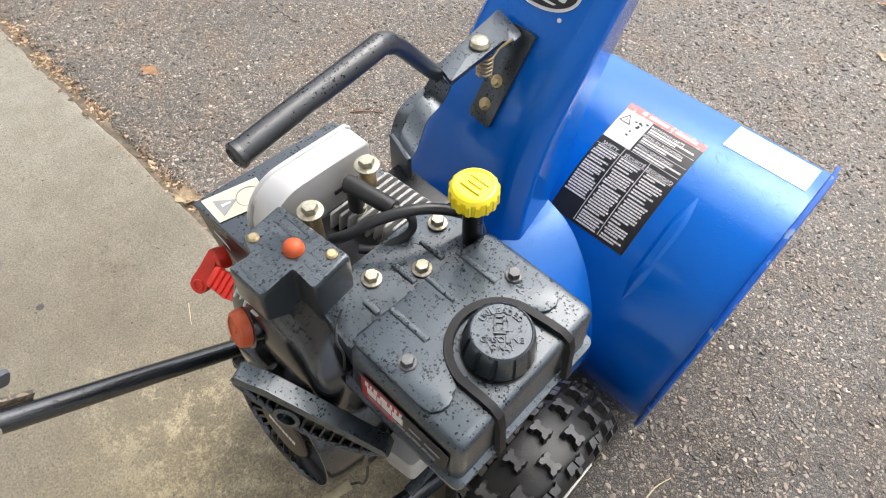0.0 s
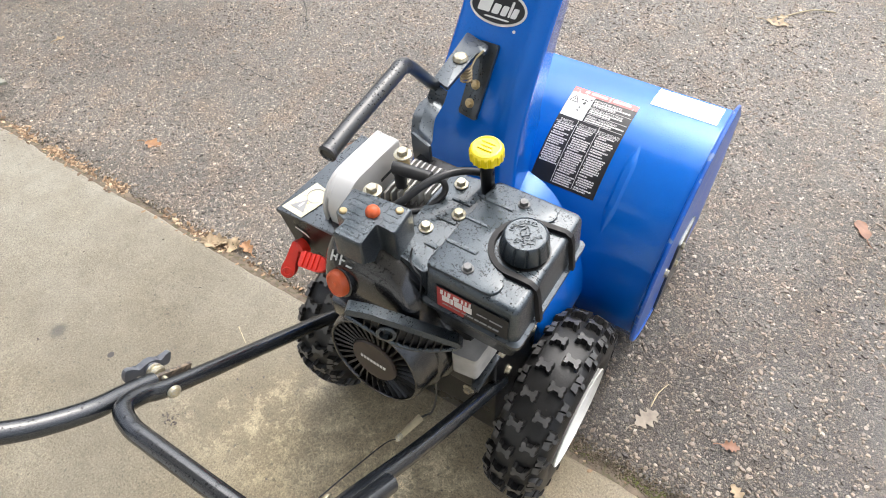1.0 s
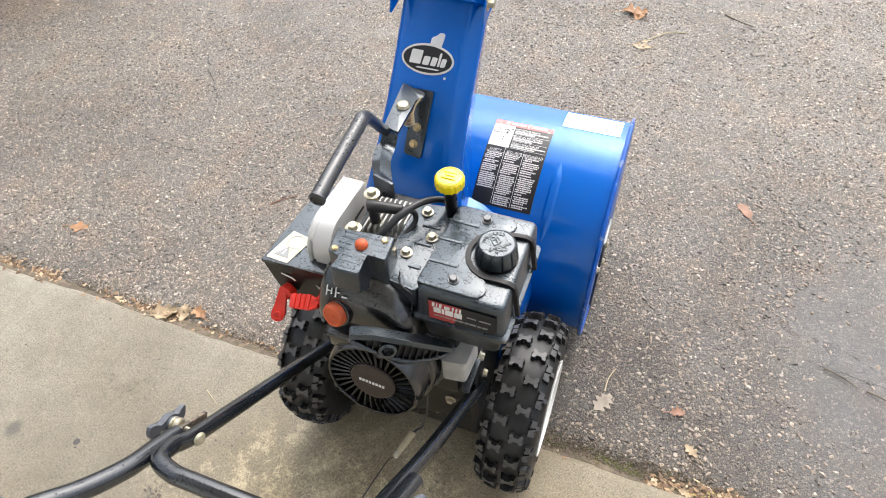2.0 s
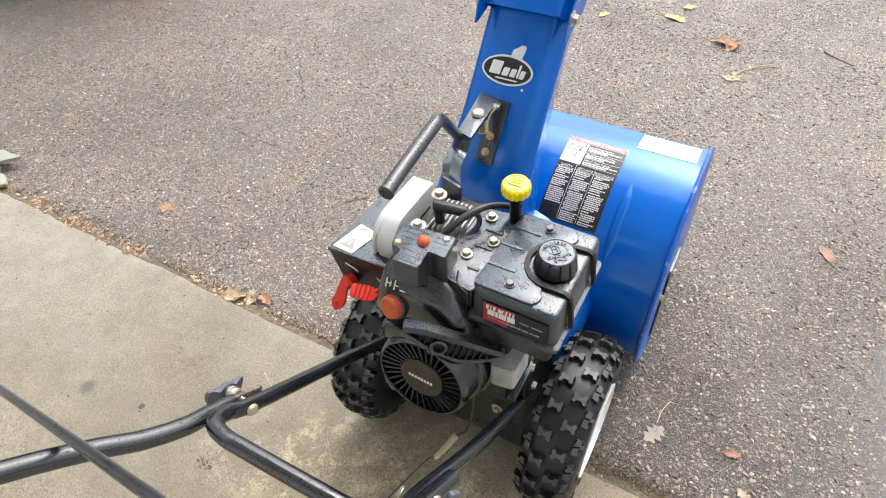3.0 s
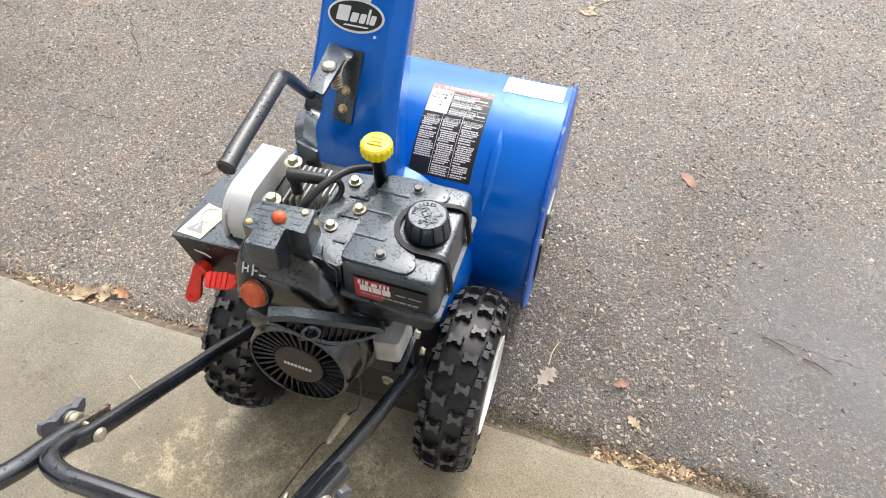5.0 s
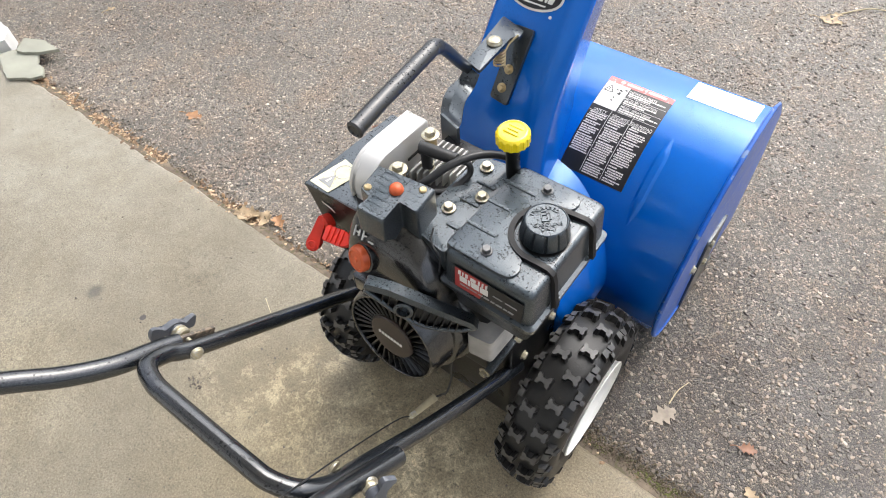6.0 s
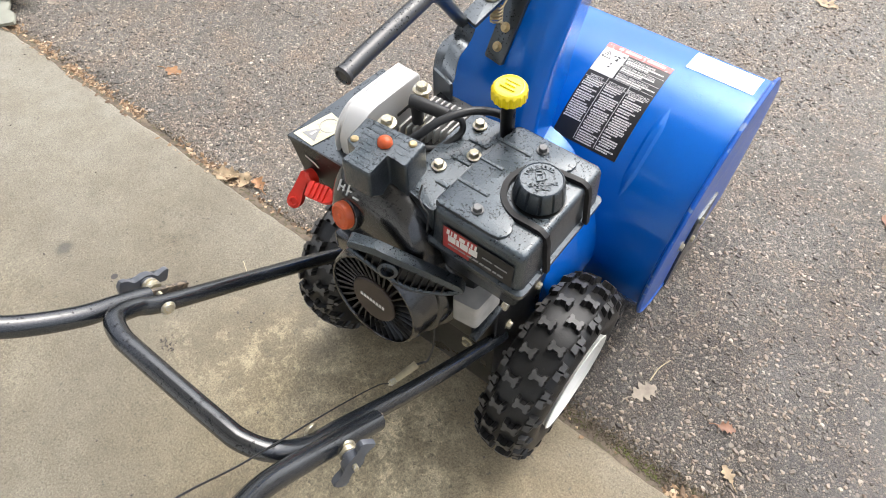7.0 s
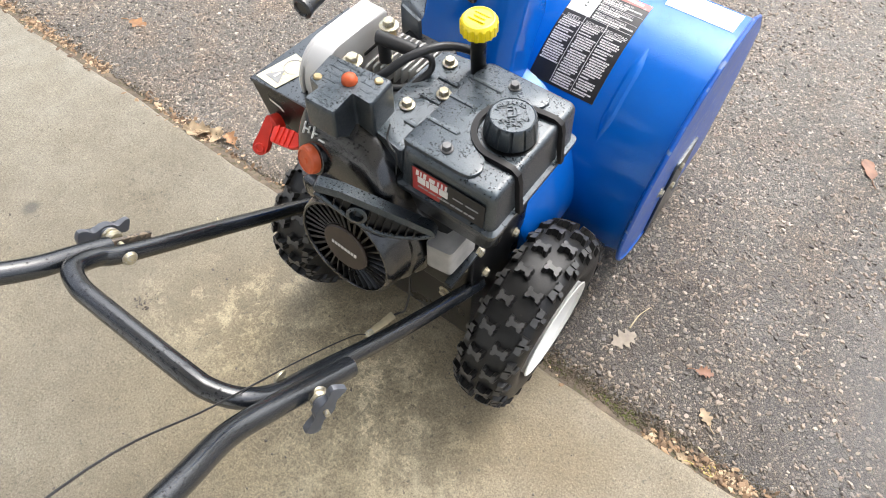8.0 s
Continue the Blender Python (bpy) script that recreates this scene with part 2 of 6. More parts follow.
def lathe(profile, origin, axis, seg=32, bm=None, wave=None, closed=True):
    """Turns (radius, height) pairs round an axis through origin. wave(angle, i): a factor on the radius."""
    bm = bm or bmesh.new()
    q = Vector((0, 0, 1)).rotation_difference(Vector(axis).normalized()).to_matrix()
    rings = []
    for i, (r, h) in enumerate(profile):
        if r < 1e-6:
            rings.append([bm.verts.new(Vector(origin) + q @ Vector((0, 0, h)))])
            continue
        ring = []
        for k in range(seg):
            a = 2 * math.pi * k / seg
            rr = r * (wave(a, i) if wave else 1)
            ring.append(bm.verts.new(Vector(origin) + q @ Vector((rr * math.cos(a), rr * math.sin(a), h))))
        rings.append(ring)
    for a, b in zip(rings, rings[1:]):
        for k in range(seg):
            j = (k + 1) % seg
            if len(a) == 1 and len(b) > 1:
                bm.faces.new((a[0], b[j], b[k]))
            elif len(b) == 1 and len(a) > 1:
                bm.faces.new((a[k], a[j], b[0]))
            elif len(a) > 1:
                bm.faces.new((a[k], a[j], b[j], b[k]))
    if closed:
        for ring in (rings[0], rings[-1]):
            if len(ring) > 2:
                bm.faces.new(ring)
    return bm


def prism(poly, place, t0, t1, bevel=0.0, bm=None, seg=2):
    """A slab with the outline poly; place(u, v, t) gives the world place."""
    bm = bm or bmesh.new()
    a = [bm.verts.new(place(u, v, t0)) for u, v in poly]
    b = [bm.verts.new(place(u, v, t1)) for u, v in poly]
    n = len(poly)
    top = bm.faces.new(b)
    bm.faces.new(a[::-1])
    for k in range(n):
        bm.faces.new((a[k], a[(k + 1) % n], b[(k + 1) % n], b[k]))
    if bevel:
        bmesh.ops.bevel(bm, geom=list(top.edges), offset=bevel, segments=seg, profile=0.6, affect="EDGES")
    return bm


def rounded(poly, r, n=4):
    """The outline with its corners rounded."""
    out = []
    for i, p in enumerate(poly):
        p, a, b = Vector(p), Vector(poly[i - 1]), Vector(poly[(i + 1) % len(poly)])
        ra = min(r, (a - p).length * 0.45, (b - p).length * 0.45)
        s, e = p + (a - p).normalized() * ra, p + (b - p).normalized() * ra
        for k in range(n + 1):
            t = k / n
            out.append(tuple((1 - t) ** 2 * s + 2 * t * (1 - t) * p + t * t * e))
    return out


def loft(sections, bm=None, cap=True, closed=True):
    bm = bm or bmesh.new()
    rings = [[bm.verts.new(p) for p in s] for s in sections]
    n = len(rings[0])
    for a, b in zip(rings, rings[1:]):
        for k in range(n if closed else n - 1):
            bm.faces.new((a[k], a[(k + 1) % n], b[(k + 1) % n], b[k]))
    if cap and closed:
        bm.faces.new(rings[0][::-1])
        bm.faces.new(rings[-1])
    return bm


def shell(bm, thick):
    """Gives an open sheet its thickness."""
    bmesh.ops.recalc_face_normals(bm, faces=bm.faces)
    bmesh.ops.solidify(bm, geom=list(bm.faces), thickness=thick)
    return bm


def hex_bolt(at, axis=(0, 0, 1), r=0.007, h=0.005, washer=0.0, stem=0.0, bm=None):
    """A hexagon head on its flange or washer."""
    bm = bm or bmesh.new()
    if stem:
        lathe([(r * 0.75, -stem), (r * 0.75, 0)], at, axis, 12, bm)
    if washer:
        lathe([(washer, -0.0022), (washer, -0.0004), (washer * 0.93, 0.0)], at, axis, 20, bm)
    lathe([(r, 0), (r, h * 0.8), (r * 0.86, h), (r * 0.4, h * 1.02)], at, axis, 6, bm)
    return bm


def text_bm(words, size, place, lift=0.0004):
    """Letters of the built-in font as a thin relief; place(u, v, t) gives the world place."""
    cu = bpy.data.curves.new("letters", "FONT")
    cu.body, cu.size, cu.align_x, cu.align_y, cu.resolution_u = words, size, "CENTER", "CENTER", 2
    tmp = bpy.data.objects.new("letters", cu)
    scene.collection.objects.link(tmp)
    me = bpy.data.meshes.new_from_object(tmp)
    bpy.data.objects.remove(tmp)
    bm = bmesh.new()
    bm.from_mesh(me)
    bpy.data.meshes.remove(me)
    ext = bmesh.ops.extrude_face_region(bm, geom=list(bm.faces))["geom"]
    moved = {g for g in ext if isinstance(g, bmesh.types.BMVert)}
    for v in bm.verts:
        v.co = place(v.co.x, v.co.y, lift if v in moved else 0.0)
    return bm


def thing(name, label, category, at=(0, 0, 0), **tags):
    ob = new(name)
    ob.empty_display_size = 0.05
    return tagged(ob, label, category, **tags)

# ---- ground ----


def asphalt_material():
    m = bpy.data.materials.new("wet_asphalt")
    m.use_nodes = True
    n, l = m.node_tree.nodes, m.node_tree.links
    b = n["Principled BSDF"]
    tc = n.new("ShaderNodeTexCoord")

    def noise_tex(scale, detail=5):
        t = n.new("ShaderNodeTexNoise")
        t.inputs["Scale"].default_value, t.inputs["Detail"].default_value = scale, detail
        l.new(tc.outputs["Object"], t.inputs["Vector"])
        return t

    def cells(scale, feature="F1"):
        t = n.new("ShaderNodeTexVoronoi")
        t.feature = feature
        t.inputs["Scale"].default_value = scale
        l.new(tc.outputs["Object"], t.inputs["Vector"])
        return t

    def ramp(src, stops):
        r = n.new("ShaderNodeValToRGB")
        els = r.color_ramp.elements
        while len(els) < len(stops):
            els.new(0.5)
        for e, (p, c) in zip(els, stops):
            e.position, e.color = p, (*c, 1)
        l.new(src, r.inputs["Fac"])
        return r.outputs["Color"]

    def mix(fac, a, c, kind="MIX"):
        x = n.new("ShaderNodeMix")
        x.data_type, x.blend_type = "RGBA", kind
        for sock, v in (("Factor", fac), ("A", a), ("B", c)):
            if isinstance(v, (int, float)):
                x.inputs[sock].default_value = v
            elif isinstance(v, tuple):
                x.inputs[sock].default_value = (*v, 1)
            else:
                l.new(v, x.inputs[sock])
        return x.outputs["Result"]

    def stones(scale):
        c = cells(scale)
        sep = n.new("ShaderNodeSeparateColor")
        l.new(c.outputs["Color"], sep.inputs["Color"])
        tone = ramp(sep.outputs["Red"], [(0.0, (0.105, 0.099, 0.092)), (0.35, (0.155, 0.145, 0.132)), (0.65, (0.205, 0.19, 0.167)), (0.85, (0.27, 0.243, 0.205)), (0.97, (0.42, 0.38, 0.33))])
        edge = cells(scale, "DISTANCE_TO_EDGE")
        gap = n.new("ShaderNodeMapRange")
        gap.inputs["From Min"].default_value, gap.inputs["From Max"].default_value = 0.02, 0.16
        l.new(edge.outputs["Distance"], gap.inputs["Value"])
        return mix(gap.outputs["Result"], (0.058, 0.055, 0.050), tone), gap.outputs["Result"]

    def scattered(scale, share):
        c = cells(scale)
        sep = n.new("ShaderNodeSeparateColor")
        l.new(c.outputs["Color"], sep.inputs["Color"])
        tone = ramp(sep.outputs["Red"], [(0.0, (0.12, 0.114, 0.107)), (0.45, (0.19, 0.176, 0.16)), (0.8, (0.27, 0.24, 0.205)), (0.93, (0.36, 0.32, 0.27)), (1.0, (0.56, 0.51, 0.45))])
        wide = n.new("ShaderNodeMath")
        wide.operation = "MULTIPLY_ADD"
        l.new(sep.outputs["Green"], wide.inputs[0])
        wide.inputs[1].default_value, wide.inputs[2].default_value = 0.62, share - 0.62
        m1 = n.new("ShaderNodeMath")
        m1.operation = "SUBTRACT"
        l.new(wide.outputs[0], m1.inputs[0])
        l.new(c.outputs["Distance"], m1.inputs[1])
        m2 = n.new("ShaderNodeMapRange")
        m2.inputs["From Min"].default_value, m2.inputs["From Max"].default_value = 0.0, 0.10
        l.new(m1.outputs[0], m2.inputs["Value"])
        return tone, m2.outputs["Result"]

    fine, gap2 = stones(240)
    t1, k1 = scattered(135, 0.50)
    t2, k2 = scattered(68, 0.44)
    col = mix(k2, mix(k1, fine, t1), t2)
    patch = noise_tex(1.6, 6)
    shade = ramp(patch.outputs["Fac"], [(0.3, (1.04, 1.01, 0.97)), (0.7, (1.42, 1.37, 1.29))])
    col = mix(1.0, col, shade, "MULTIPLY")
    tint = ramp(noise_tex(9, 4).outputs["Fac"], [(0.45, (1.0, 1.0, 1.0)), (0.72, (1.17, 1.02, 0.90))])
    col = mix(0.8, col, tint, "MULTIPLY")
    # a shallow film of standing water, with an outline of its own
    at = n.new("ShaderNodeVectorMath")
    at.operation = "DISTANCE"
    wob = n.new("ShaderNodeVectorMath")
    wob.operation = "MULTIPLY_ADD"
    l.new(noise_tex(4, 4).outputs["Color"], wob.inputs[0])
    wob.inputs[1].default_value = (0.5, 0.5, 0.0)
    l.new(tc.outputs["Object"], wob.inputs[2])
    l.new(wob.outputs["Vector"], at.inputs[0])
    at.inputs[1].default_value = (1.36, 0.62, 0.0)
    film = n.new("ShaderNodeMapRange")
    film.inputs["From Min"].default_value, film.inputs["From Max"].default_value, film.inputs["To Max"].default_value = 0.60, 0.10, 0.6
    l.new(at.outputs["Value"], film.inputs["Value"])
    col = mix(film.outputs["Result"], col, (0.16, 0.16, 0.165))
    # a wide patch of darker asphalt towards the right
    near = n.new("ShaderNodeVectorMath")
    near.operation = "DISTANCE"
    l.new(wob.outputs["Vector"], near.inputs[0])
    near.inputs[1].default_value = (0.92, 0.42, 0.0)
    dark_zone = n.new("ShaderNodeMapRange")
    dark_zone.inputs["From Min"].default_value, dark_zone.inputs["From Max"].default_value = 1.05, 0.30
    l.new(near.outputs["Value"], dark_zone.inputs["Value"])
    col = mix(1.0, col, mix(dark_zone.outputs["Result"], (1.0, 1.0, 1.0), (0.62, 0.605, 0.60)), "MULTIPLY")
    # thin cracks, broken by the stones, and a faint ochre patch
    bent = n.new("ShaderNodeVectorMath")
    bent.operation = "MULTIPLY_ADD"
    l.new(noise_tex(18, 6).outputs["Color"], bent.inputs[0])
    bent.inputs[1].default_value = (0.05, 0.05, 0.0)
    l.new(tc.outputs["Object"], bent.inputs[2])

    def line(p, q, width):
        """1 along a crooked line from p to q, else 0."""
        mid, run = Vector((p[0] + q[0], p[1] + q[1], 0)) / 2, Vector((q[0] - p[0], q[1] - p[1], 0))
        half, u = run.length / 2, run.normalized()
        mid += Vector((0.025, 0.025, 0))
        got = None
        for axis, inner, outer in ((u, half * 0.7, half), (Vector((-u.y, u.x, 0)), width * 0.4, width)):
            rel = n.new("ShaderNodeVectorMath")
            rel.operation = "SUBTRACT"
            l.new(bent.outputs["Vector"], rel.inputs[0])
            rel.inputs[1].default_value = mid
            d = n.new("ShaderNodeVectorMath")
            d.operation = "DOT_PRODUCT"
            l.new(rel.outputs["Vector"], d.inputs[0])
            d.inputs[1].default_value = axis
            size = n.new("ShaderNodeMath")
            size.operation = "ABSOLUTE"
            l.new(d.outputs["Value"], size.inputs[0])
            mr = n.new("ShaderNodeMapRange")
            mr.inputs["From Min"].default_value, mr.inputs["From Max"].default_value = outer, inner
            l.new(size.outputs[0], mr.inputs["Value"])
            if got is None:
                got = mr.outputs["Result"]
            else:
                both = n.new("ShaderNodeMath")
                both.operation = "MULTIPLY"
                l.new(got, both.inputs[0])
                l.new(mr.outputs["Result"], both.inputs[1])
                got = both.outputs[0]
        return got

    for p, q, width in (((0.80, 0.425), (1.08, 0.40), 0.0032), ((-1.44, 1.17), (-1.14, 0.84), 0.003), ((-1.30, 0.62), (-1.05, 0.60), 0.0025)):
        col = mix(line(p, q, width), col, (0.03, 0.028, 0.026))
    ochre_from = n.new("ShaderNodeVectorMath")
    ochre_from.operation = "DISTANCE"
    l.new(wob.outputs["Vector"], ochre_from.inputs[0])
    ochre_from.inputs[1].default_value = (-2.25, 1.48, 0.0)
    ochre = n.new("ShaderNodeMapRange")
    ochre.inputs["From Min"].default_value, ochre.inputs["From Max"].default_value = 0.34, 0.08
    ochre.inputs["To Max"].default_value = 0.22
    l.new(ochre_from.outputs["Value"], ochre.inputs["Value"])
    col = mix(ochre.outputs["Result"], col, (0.26, 0.15, 0.07))
    l.new(col, b.inputs["Base Color"])
    damp = n.new("ShaderNodeMapRange")
    damp.inputs["From Min"].default_value, damp.inputs["From Max"].default_value = 0.35, 0.65
    damp.inputs["To Min"].default_value, damp.inputs["To Max"].default_value = 0.32, 0.62
    l.new(noise_tex(5, 6).outputs["Fac"], damp.inputs["Value"])
    r = n.new("ShaderNodeMix")
    l.new(film.outputs["Result"], r.inputs[0])
    l.new(damp.outputs["Result"], r.inputs[2])
    r.inputs[3].default_value = 0.12
    l.new(r.outputs[0], b.inputs["Roughness"])
    h = mix(k2, mix(k1, mix(0.5, gap2, (0.0, 0.0, 0.0)), (0.8, 0.8, 0.8)), (1.0, 1.0, 1.0))
    bp = n.new("ShaderNodeBump")
    bp.inputs["Distance"].default_value = 0.004
    flat = n.new("ShaderNodeMapRange")
    flat.inputs["To Min"].default_value, flat.inputs["To Max"].default_value = 0.8, 0.12
    l.new(film.outputs["Result"], flat.inputs["Value"])
    l.new(flat.outputs["Result"], bp.inputs["Strength"])
    l.new(h, bp.inputs["Height"])
    l.new(bp.outputs["Normal"], b.inputs["Normal"])
    return m


def concrete_material():
    m = bpy.data.materials.new("damp_concrete")
    m.use_nodes = True
    n, l = m.node_tree.nodes, m.node_tree.links
    b = n["Principled BSDF"]
    tc = n.new("ShaderNodeTexCoord")

    def noise_tex(scale, detail=5, rough=0.6):
        t = n.new("ShaderNodeTexNoise")
        t.inputs["Scale"].default_value, t.inputs["Detail"].default_value, t.inputs["Roughness"].default_value = scale, detail, rough
        l.new(tc.outputs["Object"], t.inputs["Vector"])
        return t.outputs["Fac"]

    def ramp(src, stops):
        r = n.new("ShaderNodeValToRGB")
        els = r.color_ramp.elements
        while len(els) < len(stops):
            els.new(0.5)
        for e, (p, c) in zip(els, stops):
            e.position, e.color = p, (*c, 1)
        l.new(src, r.inputs["Fac"])
        return r.outputs["Color"]

    def mul(a, c, f=1.0):
        x = n.new("ShaderNodeMix")
        x.data_type, x.blend_type = "RGBA", "MULTIPLY"
        x.inputs["Factor"].default_value = f
        l.new(a, x.inputs["A"])
        l.new(c, x.inputs["B"])
        return x.outputs["Result"]

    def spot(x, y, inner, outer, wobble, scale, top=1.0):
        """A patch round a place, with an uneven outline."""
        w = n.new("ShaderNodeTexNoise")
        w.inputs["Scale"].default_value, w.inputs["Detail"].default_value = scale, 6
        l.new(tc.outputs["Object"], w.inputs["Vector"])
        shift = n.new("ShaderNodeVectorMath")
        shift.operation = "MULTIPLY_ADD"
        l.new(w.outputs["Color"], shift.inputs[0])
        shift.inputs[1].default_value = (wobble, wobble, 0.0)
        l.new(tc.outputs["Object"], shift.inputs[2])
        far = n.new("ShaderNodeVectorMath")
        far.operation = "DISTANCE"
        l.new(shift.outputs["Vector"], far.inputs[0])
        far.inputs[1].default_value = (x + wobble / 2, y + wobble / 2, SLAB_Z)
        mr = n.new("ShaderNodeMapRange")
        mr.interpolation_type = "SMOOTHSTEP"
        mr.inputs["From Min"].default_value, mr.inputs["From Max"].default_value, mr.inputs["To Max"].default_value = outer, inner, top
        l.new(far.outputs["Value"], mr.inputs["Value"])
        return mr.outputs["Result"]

    def mix(fac, a, c):
        x = n.new("ShaderNodeMix")
        x.data_type = "RGBA"
        l.new(fac, x.inputs["Factor"])
        l.new(a, x.inputs["A"])
        if isinstance(c, tuple):
            x.inputs["B"].default_value = (*c, 1)
        else:
            l.new(c, x.inputs["B"])
        return x.outputs["Result"]

    col = ramp(noise_tex(2.2, 6), [(0.28, (0.232, 0.214, 0.174)), (0.5, (0.274, 0.258, 0.218)), (0.72, (0.314, 0.300, 0.262))])
    # the darker, browner stretch of the slab behind and beside the machine
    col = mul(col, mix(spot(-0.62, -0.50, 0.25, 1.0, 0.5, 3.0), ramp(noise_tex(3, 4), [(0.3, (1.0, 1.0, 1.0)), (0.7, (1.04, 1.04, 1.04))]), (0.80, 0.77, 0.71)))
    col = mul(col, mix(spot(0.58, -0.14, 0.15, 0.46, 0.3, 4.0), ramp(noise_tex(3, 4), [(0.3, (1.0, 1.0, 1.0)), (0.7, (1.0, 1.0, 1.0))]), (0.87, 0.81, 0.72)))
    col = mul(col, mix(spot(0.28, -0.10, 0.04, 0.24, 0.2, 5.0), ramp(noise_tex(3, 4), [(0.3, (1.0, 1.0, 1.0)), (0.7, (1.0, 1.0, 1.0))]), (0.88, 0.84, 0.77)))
    col = mul(col, ramp(noise_tex(8, 8, 0.7), [(0.36, (0.86, 0.835, 0.795)), (0.64, (1.01, 1.005, 0.995))]))
    col = mul(col, ramp(noise_tex(22, 10, 0.75), [(0.35, (0.90, 0.895, 0.885)), (0.62, (1.06, 1.06, 1.05))]))
    col = mul(col, ramp(noise_tex(240, 4, 0.75), [(0.34, (0.55, 0.53, 0.50)), (0.45, (0.93, 0.92, 0.91)), (0.58, (1.07, 1.06, 1.04)), (0.68, (1.40, 1.37, 1.32))]))
    # pale scaled spots where the skin of the slab is worn through
    col = mul(col, ramp(noise_tex(46, 10, 0.8), [(0.57, (1.0, 1.0, 1.0)), (0.66, (1.30, 1.30, 1.28))]), 0.7)
    col = mul(col, mix(spot(-0.02, -0.26, 0.15, 0.62, 0.3, 4.0), ramp(noise_tex(3, 4), [(0.3, (1.0, 1.0, 1.0)), (0.7, (1.0, 1.0, 1.0))]), (1.06, 0.985, 0.835)))
    col = mul(col, ramp(noise_tex(620, 3, 0.8), [(0.32, (0.55, 0.53, 0.50)), (0.5, (1.0, 1.0, 1.0)), (0.68, (1.5, 1.48, 1.42))]), 0.85)
    warped = n.new("ShaderNodeVectorMath")
    warped.operation = "MULTIPLY_ADD"
    twist = n.new("ShaderNodeTexNoise")
    twist.inputs["Scale"].default_value, twist.inputs["Detail"].default_value = 60, 6
    l.new(tc.outputs["Object"], twist.inputs["Vector"])
    l.new(twist.outputs["Color"], warped.inputs[0])
    warped.inputs[1].default_value = (0.03, 0.03, 0.0)
    l.new(tc.outputs["Object"], warped.inputs[2])
    skin = n.new("ShaderNodeTexVoronoi")
    skin.feature = "DISTANCE_TO_EDGE"
    skin.inputs["Scale"].default_value = 75
    l.new(warped.outputs["Vector"], skin.inputs["Vector"])
    veins = ramp(skin.outputs["Distance"], [(0.0, (1.60, 1.57, 1.48)), (0.10, (1.22, 1.20, 1.16)), (0.28, (0.98, 0.97, 0.94))])
    plain = ramp(noise_tex(60, 3), [(0.0, (1.0, 1.0, 1.0)), (1.0, (1.0, 1.0, 1.0))])
    scaled = ramp(noise_tex(17, 12, 0.82), [(0.44, (0.90, 0.89, 0.87)), (0.51, (1.05, 1.04, 1.02)), (0.545, (1.75, 1.74, 1.70)), (0.7, (1.9, 1.88, 1.84))])
    for x, y, inner, outer in ((-0.13, -0.22, 0.06, 0.30), (0.15, -0.27, 0.05, 0.26), (-0.36, -0.30, 0.02, 0.2)):
        col = mul(col, mix(spot(x, y, inner, outer, 0.22, 7.0, 0.62), plain, scaled))
    for x, y, inner, outer in ((-0.04, -0.30, 0.1, 0.36), (-0.9, -0.7, 0.05, 0.4)):
        col = mul(col, mix(spot(x, y, inner, outer, 0.3, 6.0, 0.75), plain, veins))
    # scattered darker sand grains, and one old oil spot
    col = mul(col, ramp(noise_tex(120, 6, 0.85), [(0.33, (0.55, 0.52, 0.48)), (0.40, (1.0, 1.0, 1.0))]), 0.45)
    for x, y, inner, outer, top in ((-0.863, -0.368, 0.008, 0.028, 0.62), (-0.701, -0.343, 0.0062, 0.0085, 0.95)):
        col = mix(spot(x, y, inner, outer, 0.02 if outer > 0.01 else 0.003, 40.0, top), col, (0.060, 0.056, 0.053))
    # small air pits, and a rubber scuff
    cells = n.new("ShaderNodeTexVoronoi")
    cells.inputs["Scale"].default_value = 120
    l.new(warped.outputs["Vector"], cells.inputs["Vector"])
    pick = n.new("ShaderNodeSeparateColor")
    l.new(cells.outputs["Color"], pick.inputs["Color"])
    hole = n.new("ShaderNodeMath")
    hole.operation = "MULTIPLY_ADD"
    l.new(pick.outputs["Red"], hole.inputs[0])
    hole.inputs[1].default_value, hole.inputs[2].default_value = 0.72, -0.42
    deep = n.new("ShaderNodeMath")
    deep.operation = "SUBTRACT"
    l.new(hole.outputs[0], deep.inputs[0])
    l.new(cells.outputs["Distance"], deep.inputs[1])
    pit = n.new("ShaderNodeMapRange")
    pit.inputs["From Min"].default_value, pit.inputs["From Max"].default_value, pit.inputs["To Max"].default_value = 0.0, 0.05, 0.6
    l.new(deep.outputs[0], pit.inputs["Value"])
    col = mix(pit.outputs["Result"], col, (0.085, 0.078, 0.066))
    scuff = ramp(noise_tex(70, 8, 0.8), [(0.40, (0.50, 0.49, 0.48)), (0.45, (1.0, 1.0, 1.0))])
    col = mul(col, mix(spot(-0.70, -0.16, 0.02, 0.13, 0.1, 9.0, 0.9), plain, scuff))
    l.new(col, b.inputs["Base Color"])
    rr = n.new("ShaderNodeMapRange")
    rr.inputs["From Min"].default_value, rr.inputs["From Max"].default_value = 0.35, 0.65
    rr.inputs["To Min"].default_value, rr.inputs["To Max"].default_value = 0.42, 0.7
    l.new(noise_tex(3, 5), rr.inputs["Value"])
    l.new(rr.outputs["Result"], b.inputs["Roughness"])
    b1 = n.new("ShaderNodeBump")
    b1.inputs["Strength"].default_value, b1.inputs["Distance"].default_value = 0.5, 0.0015
    l.new(noise_tex(260, 4), b1.inputs["Height"])
    b2 = n.new("ShaderNodeBump")
    b2.inputs["Strength"].default_value, b2.inputs["Distance"].default_value = 0.4, 0.004
    l.new(noise_tex(30, 8, 0.7), b2.inputs["Height"])
    l.new(b1.outputs["Normal"], b2.inputs["Normal"])
